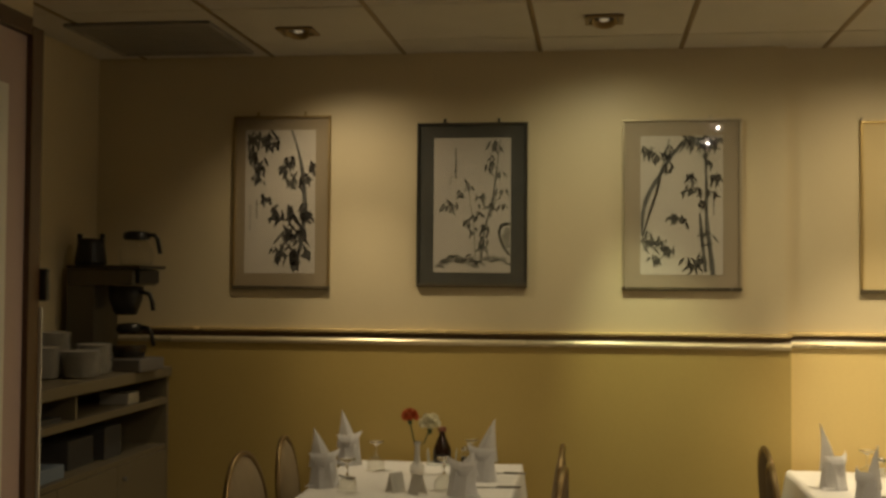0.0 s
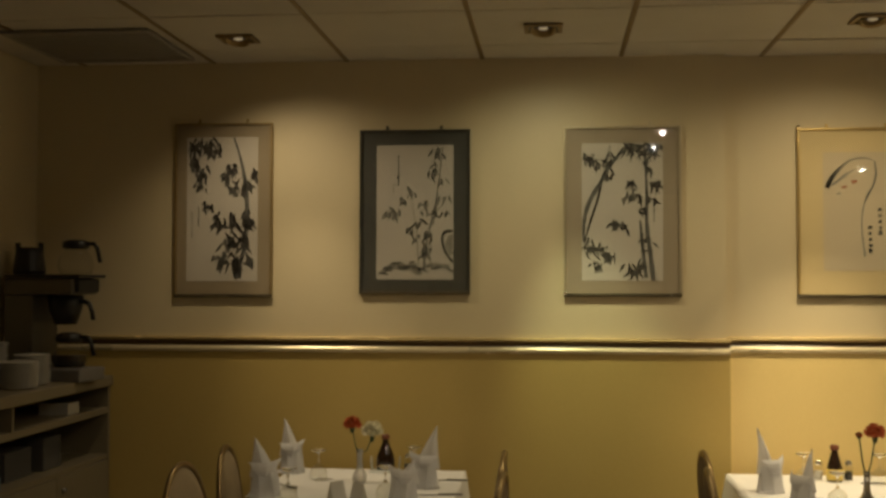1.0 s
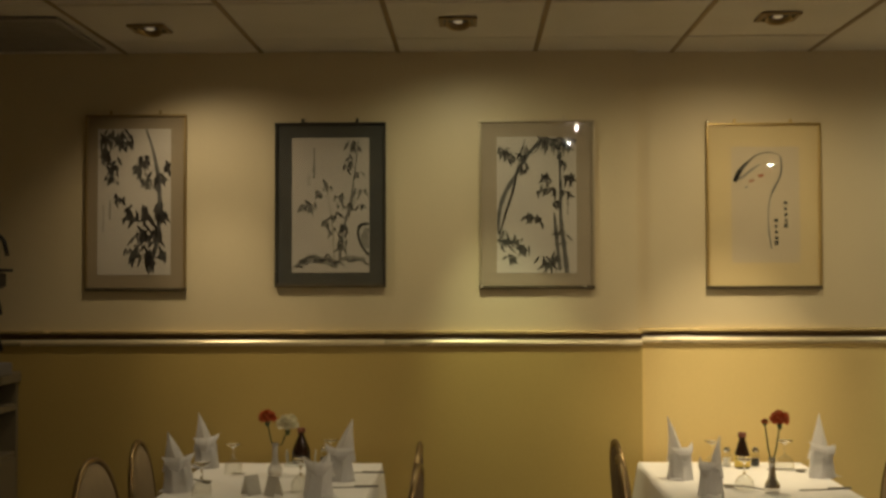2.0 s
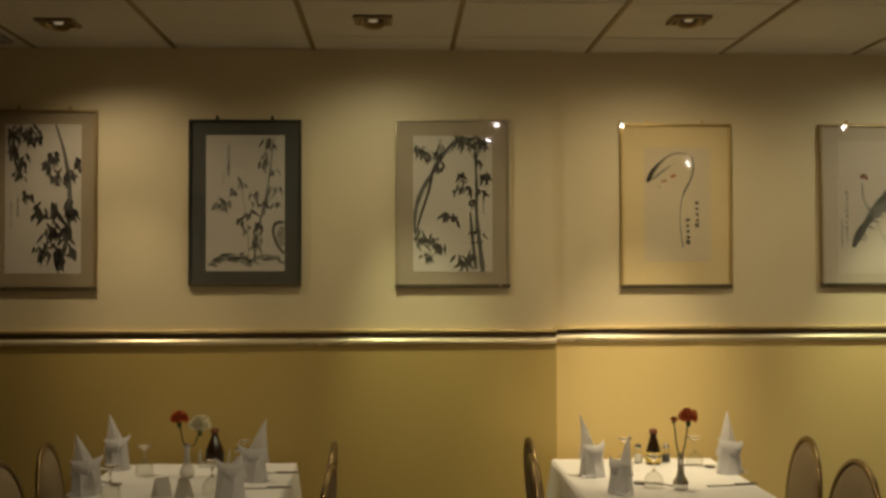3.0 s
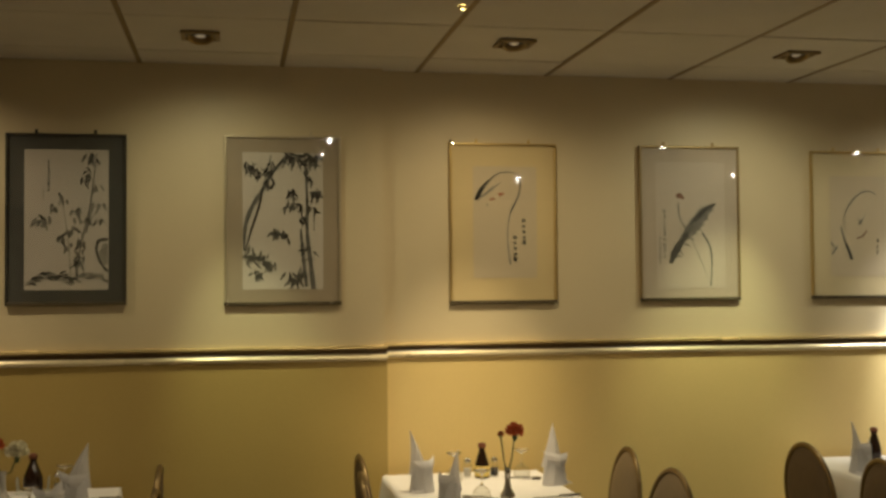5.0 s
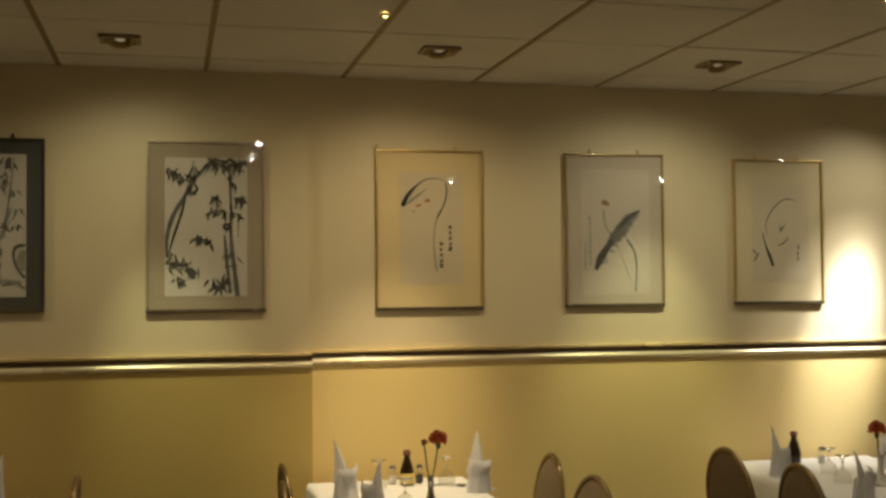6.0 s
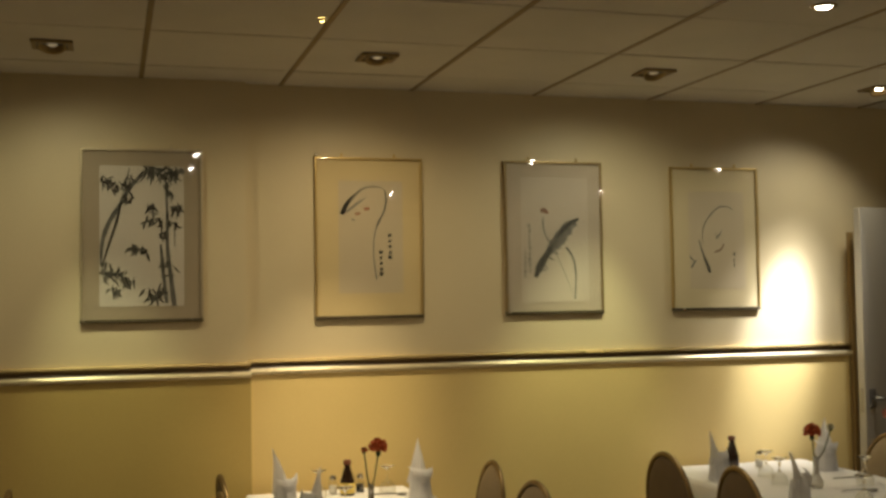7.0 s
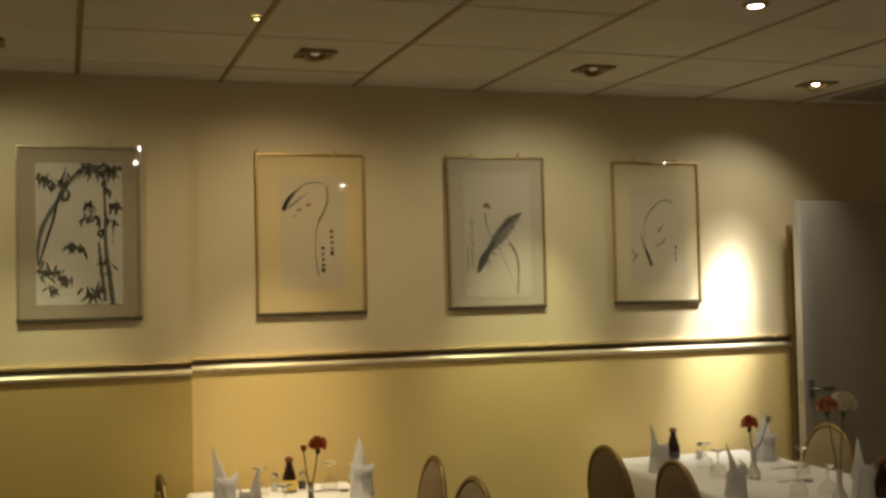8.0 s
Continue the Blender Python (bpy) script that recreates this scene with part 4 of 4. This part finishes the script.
# first table
for a in ((-1.015, 4.64, 204, 0.225, -0.026), (-0.995, 4.12, 205, 0.215, -0.034, 1.15), (-0.43, 4.36, 160, 0.235, 0.040, 1.2)):
    folded_napkin(*a)
folded_napkin(-0.465, 4.02, 165, 0.155, 0.03, 1.12)
wine_glass(-0.873, 4.496), wine_glass(-0.885, 4.02), wine_glass(-0.545, 4.11), wine_glass(-0.50, 4.62)
sauce_caddy(-0.632, 4.705), sauce_bottle(-0.632, 4.705, False, 1.22, TOP + 0.0105), shaker(-0.535, 4.70, False)
flower_vase(-0.696, 4.44, [(-0.03, 0.0, 0.228, 0.030, M_CARNATION_RED), (0.048, 0.01, 0.200, 0.036, M_CARNATION_CREAM)], False, "milky glass bud vase with a red and a cream carnation")
spoon(-0.93, 4.28, 60), knife(-0.36, 4.52, 85), knife(-0.36, 4.20, 95)


def card_stand(x, y, turn=0):
    c = thing("menu_card", (x, y, TOP), "small folded white menu card standing on the cloth", "card", turn=turn)
    bm = sheet(bmesh.new(), [[(-0.03, -0.022, 0.001), (0.03, -0.022, 0.001)], [(-0.03, 0, 0.07), (0.03, 0, 0.07)], [(-0.03, 0.022, 0.001), (0.03, 0.022, 0.001)]])
    bmesh.ops.solidify(bm, geom=bm.faces[:], thickness=0.001)
    part("card", bm, M_PAPER, c)


card_stand(-0.715, 4.06, 48), card_stand(-0.63, 4.03, -42)

# second table
for a in ((0.885, 4.40, 218, 0.24, -0.034, 1.1), (0.925, 4.04, 110, 0.215, 0.020), (1.437, 4.44, 188, 0.245, 0.008)):
    folded_napkin(*a)
sauce_bottle(1.183, 4.66), shaker(1.128, 4.70), shaker(1.245, 4.70, False), wine_glass(1.345, 4.62), wine_glass(1.05, 4.60), wine_glass(1.07, 4.15)
flower_vase(1.157, 4.10, [(0.032, 0.01, 0.262, 0.030, M_CARNATION_RED), (-0.024, 0.0, 0.256, 0.011, M_CARNATION_RED)], True, "silver bud vase with a red carnation and a bud")
spoon(1.394, 4.57, 75), spoon(1.03, 4.22, 240), knife(1.38, 4.18, 100)

# third, longer table
for a in ((2.80, 4.44, 222, 0.215, -0.036, 1.15), (2.78, 3.80, 235, 0.205, -0.024), (3.39, 4.50, 160, 0.235, 0.006), (3.20, 3.58, 190, 0.225, 0.004, 0.95)):
    folded_napkin(*a)
sauce_bottle(3.045, 4.74, False), shaker(3.15, 4.68), wine_glass(3.017, 4.41), wine_glass(3.299, 4.10), wine_glass(2.98, 3.68), wine_glass(3.10, 3.66), wine_glass(2.95, 4.2)
flower_vase(3.06, 4.10, [(-0.015, 0.0, 0.232, 0.031, M_CARNATION_RED), (0.09, 0.02, 0.245, 0.013, M_CARNATION_CREAM)], False, "milky glass bud vase with a red carnation and a pale bud")
flower_vase(3.03, 3.50, [(-0.045, 0.0, 0.365, 0.034, M_CARNATION_PINK), (0.035, 0.01, 0.368, 0.044, M_CARNATION_CREAM)], False, "milky glass bud vase with a pink and a cream carnation")
sauce_bottle(3.265, 3.55, False), spoon(3.22, 3.95, 80), knife(3.38, 4.28, 90)


# ---- the sideboard and what stands on it ----
def sideboard():
    X0, X1, Y0, Y1, Z = WEST + 0.003, -1.90, 2.75, 4.89, 1.125
    c = thing("sideboard", (X1, Y1, 0), "cream laminate serving cabinet with open shelves", "cabinet")
    w, l = X1 - X0, Y1 - Y0
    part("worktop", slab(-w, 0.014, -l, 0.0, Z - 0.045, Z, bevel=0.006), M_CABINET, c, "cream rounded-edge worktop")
    part("back_panel", slab(-w, -w + 0.012, -l, -0.02, 0, Z - 0.046), M_CABINET_IN, c, "inner back panel darkened for shade")
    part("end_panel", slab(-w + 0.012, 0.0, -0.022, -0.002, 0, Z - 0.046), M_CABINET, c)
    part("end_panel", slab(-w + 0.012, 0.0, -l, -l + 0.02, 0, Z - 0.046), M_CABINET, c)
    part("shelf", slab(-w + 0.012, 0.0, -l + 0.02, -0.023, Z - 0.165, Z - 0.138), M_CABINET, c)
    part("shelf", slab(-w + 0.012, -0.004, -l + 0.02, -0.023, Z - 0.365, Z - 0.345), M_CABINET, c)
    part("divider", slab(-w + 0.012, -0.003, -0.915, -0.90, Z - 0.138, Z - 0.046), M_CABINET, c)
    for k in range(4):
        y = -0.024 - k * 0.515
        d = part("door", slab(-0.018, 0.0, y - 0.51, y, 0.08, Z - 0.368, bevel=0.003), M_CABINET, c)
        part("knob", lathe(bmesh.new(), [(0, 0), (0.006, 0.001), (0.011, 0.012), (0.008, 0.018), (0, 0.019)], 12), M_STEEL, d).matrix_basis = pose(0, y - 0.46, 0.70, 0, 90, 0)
    part("plinth", slab(-w + 0.012, -0.04, -l + 0.02, -0.023, 0, 0.079), M_BLACK, c)


sideboard()
SIDE = 1.125


def plate_stack(x, y, r, count, z=SIDE, name="bowl_stack"):
    s = thing(name, (x, y, z), "stack of white china plates on the serving cabinet", "plates", "stacks of china")
    for k in range(count):
        zz = k * 0.0085
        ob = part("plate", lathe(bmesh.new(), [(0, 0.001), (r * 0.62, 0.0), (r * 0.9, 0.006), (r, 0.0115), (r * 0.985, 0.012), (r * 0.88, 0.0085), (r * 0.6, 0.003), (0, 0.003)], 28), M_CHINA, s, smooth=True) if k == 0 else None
        if k == 0:
            first = ob
        else:
            ob = new("plate", first.data)
            ob.parent = s
            ob.matrix_basis = pose(random.uniform(-0.002, 0.002), random.uniform(-0.002, 0.002), zz, 0, 0, random.uniform(0, 90))


plate_stack(-1.995, 4.20, 0.080, 12), plate_stack(-2.115, 4.10, 0.080, 14), plate_stack(-2.02, 4.375, 0.074, 14), plate_stack(-2.165, 4.28, 0.085, 20)


def coffee_machine(x, y):
    c = thing("coffee_machine", (x, y, SIDE), "steel and black filter coffee machine with glass jugs", "coffee machine", turn=-8)
    part("base", slab(-0.19, 0.17, -0.10, 0.10, 0.0, 0.055, bevel=0.008), M_GREY, c, "grey base with a hotplate")
    part("column", slab(-0.19, -0.055, -0.095, 0.095, 0.056, 0.36, bevel=0.008), M_MACHINE, c, "dull steel water column")
    part("head", slab(-0.19, 0.13, -0.10, 0.10, 0.361, 0.43, bevel=0.010), M_MACHINE, c, "dull steel brewing head")
    part("top_plate", slab(-0.185, 0.165, -0.105, 0.105, 0.431, 0.445, bevel=0.003), M_BLACK, c, "black top warming plate")
    part("switch_panel", slab(0.131, 0.150, -0.08, 0.08, 0.37, 0.425, bevel=0.003), M_BLACK, c, "black switch panel")
    part("filter_basket", lathe(bmesh.new(), [(0, 0.235), (0.045, 0.236), (0.068, 0.30), (0.074, 0.358), (0, 0.36)], 22, at=(0.04, 0, 0)), M_BLACK, c, "black filter basket", True)
    part("basket_handle", tube(bmesh.new(), [(0.11, 0, 0.335), (0.15, 0, 0.325), (0.165, 0, 0.29), (0.17, 0, 0.255)], 0.010), M_BLACK, c, "", True)
    bm = bmesh.new()
    lathe(bm, [(0.064, 0.446), (0.068, 0.46), (0.056, 0.545), (0.058, 0.56), (0.05, 0.56), (0.05, 0.47)], 20, at=(-0.135, 0, 0))
    for s in (-1, 1):
        box(bm, -0.135 + s * 0.055 - 0.008, -0.135 + s * 0.055 + 0.008, -0.01, 0.01, 0.54, 0.582, bevel=0.003)
    part("water_lid", bm, M_BLACK, c, "black water filler")
    for jx, z, full in ((0.06, 0.056, True), (0.085, 0.446, False)):
        j = part("jug", lathe(bmesh.new(), [(0, 0.001), (0.062, 0.002), (0.074, 0.03), (0.070, 0.065), (0.045, 0.10), (0.040, 0.112)], 24, at=(jx, 0, z)), M_CRYSTAL, c, "round glass coffee jug", True)
        part("jug_lid", lathe(bmesh.new(), [(0.050, 0.108), (0.056, 0.116), (0.054, 0.138), (0.03, 0.146), (0, 0.147)], 22, at=(jx, 0, z)), M_BLACK, j, "black jug lid", True)
        part("jug_handle", tube(bmesh.new(), [(jx + 0.045, 0, z + 0.128), (jx + 0.085, 0, z + 0.128), (jx + 0.10, 0, z + 0.11), (jx + 0.115, 0, z + 0.05)], 0.009), M_BLACK, j, "black jug handle", True)
        if full:
            part("coffee", lathe(bmesh.new(), [(0, 0.003), (0.060, 0.004), (0.071, 0.03), (0.070, 0.05), (0, 0.05)], 22, at=(jx, 0, z)), M_COFFEE, j, "dark coffee", True)


coffee_machine(-2.02, 4.60)


def shelf_box(name, label, category, x0, x1, y0, y1, z0, z1, m):
    t = thing(name, ((x0 + x1) / 2, (y0 + y1) / 2, z0), label, category)
    w, d = (x1 - x0) / 2, (y1 - y0) / 2
    part("body", slab(-w, w, -d, d, 0, z1 - z0, bevel=0.004), m, t)


S1, S2 = SIDE - 0.138, SIDE - 0.345
shelf_box("napkin_box", "small white cardboard box on the upper shelf", "box", -2.06, -1.93, 4.52, 4.63, S1, S1 + 0.048, M_CHINA)
shelf_box("order_pad", "flat folder lying on the upper shelf, darkened for shade", "folder", -2.15, -1.93, 3.60, 3.92, S1, S1 + 0.02, M_SHELF_SHADED)
shelf_box("card_tray", "blue grey stack of paper menus on the lower shelf", "menus", -2.18, -1.93, 3.55, 3.95, S2, S2 + 0.05, M_BLUE_PAPER)
shelf_box("paper_stack", "stack of folded linen on the lower shelf, darkened for shade", "linen", -2.18, -1.96, 4.36, 4.52, S2, S2 + 0.13, M_SHELF_SHADED)
shelf_box("storage_tin", "storage tin on the lower shelf, darkened for shade", "tin", -2.2, -1.98, 4.08, 4.3, S2, S2 + 0.11, M_SHELF_SHADED)
plate_stack(-2.02, 4.05, 0.05, 4, S1, "saucer_stack")
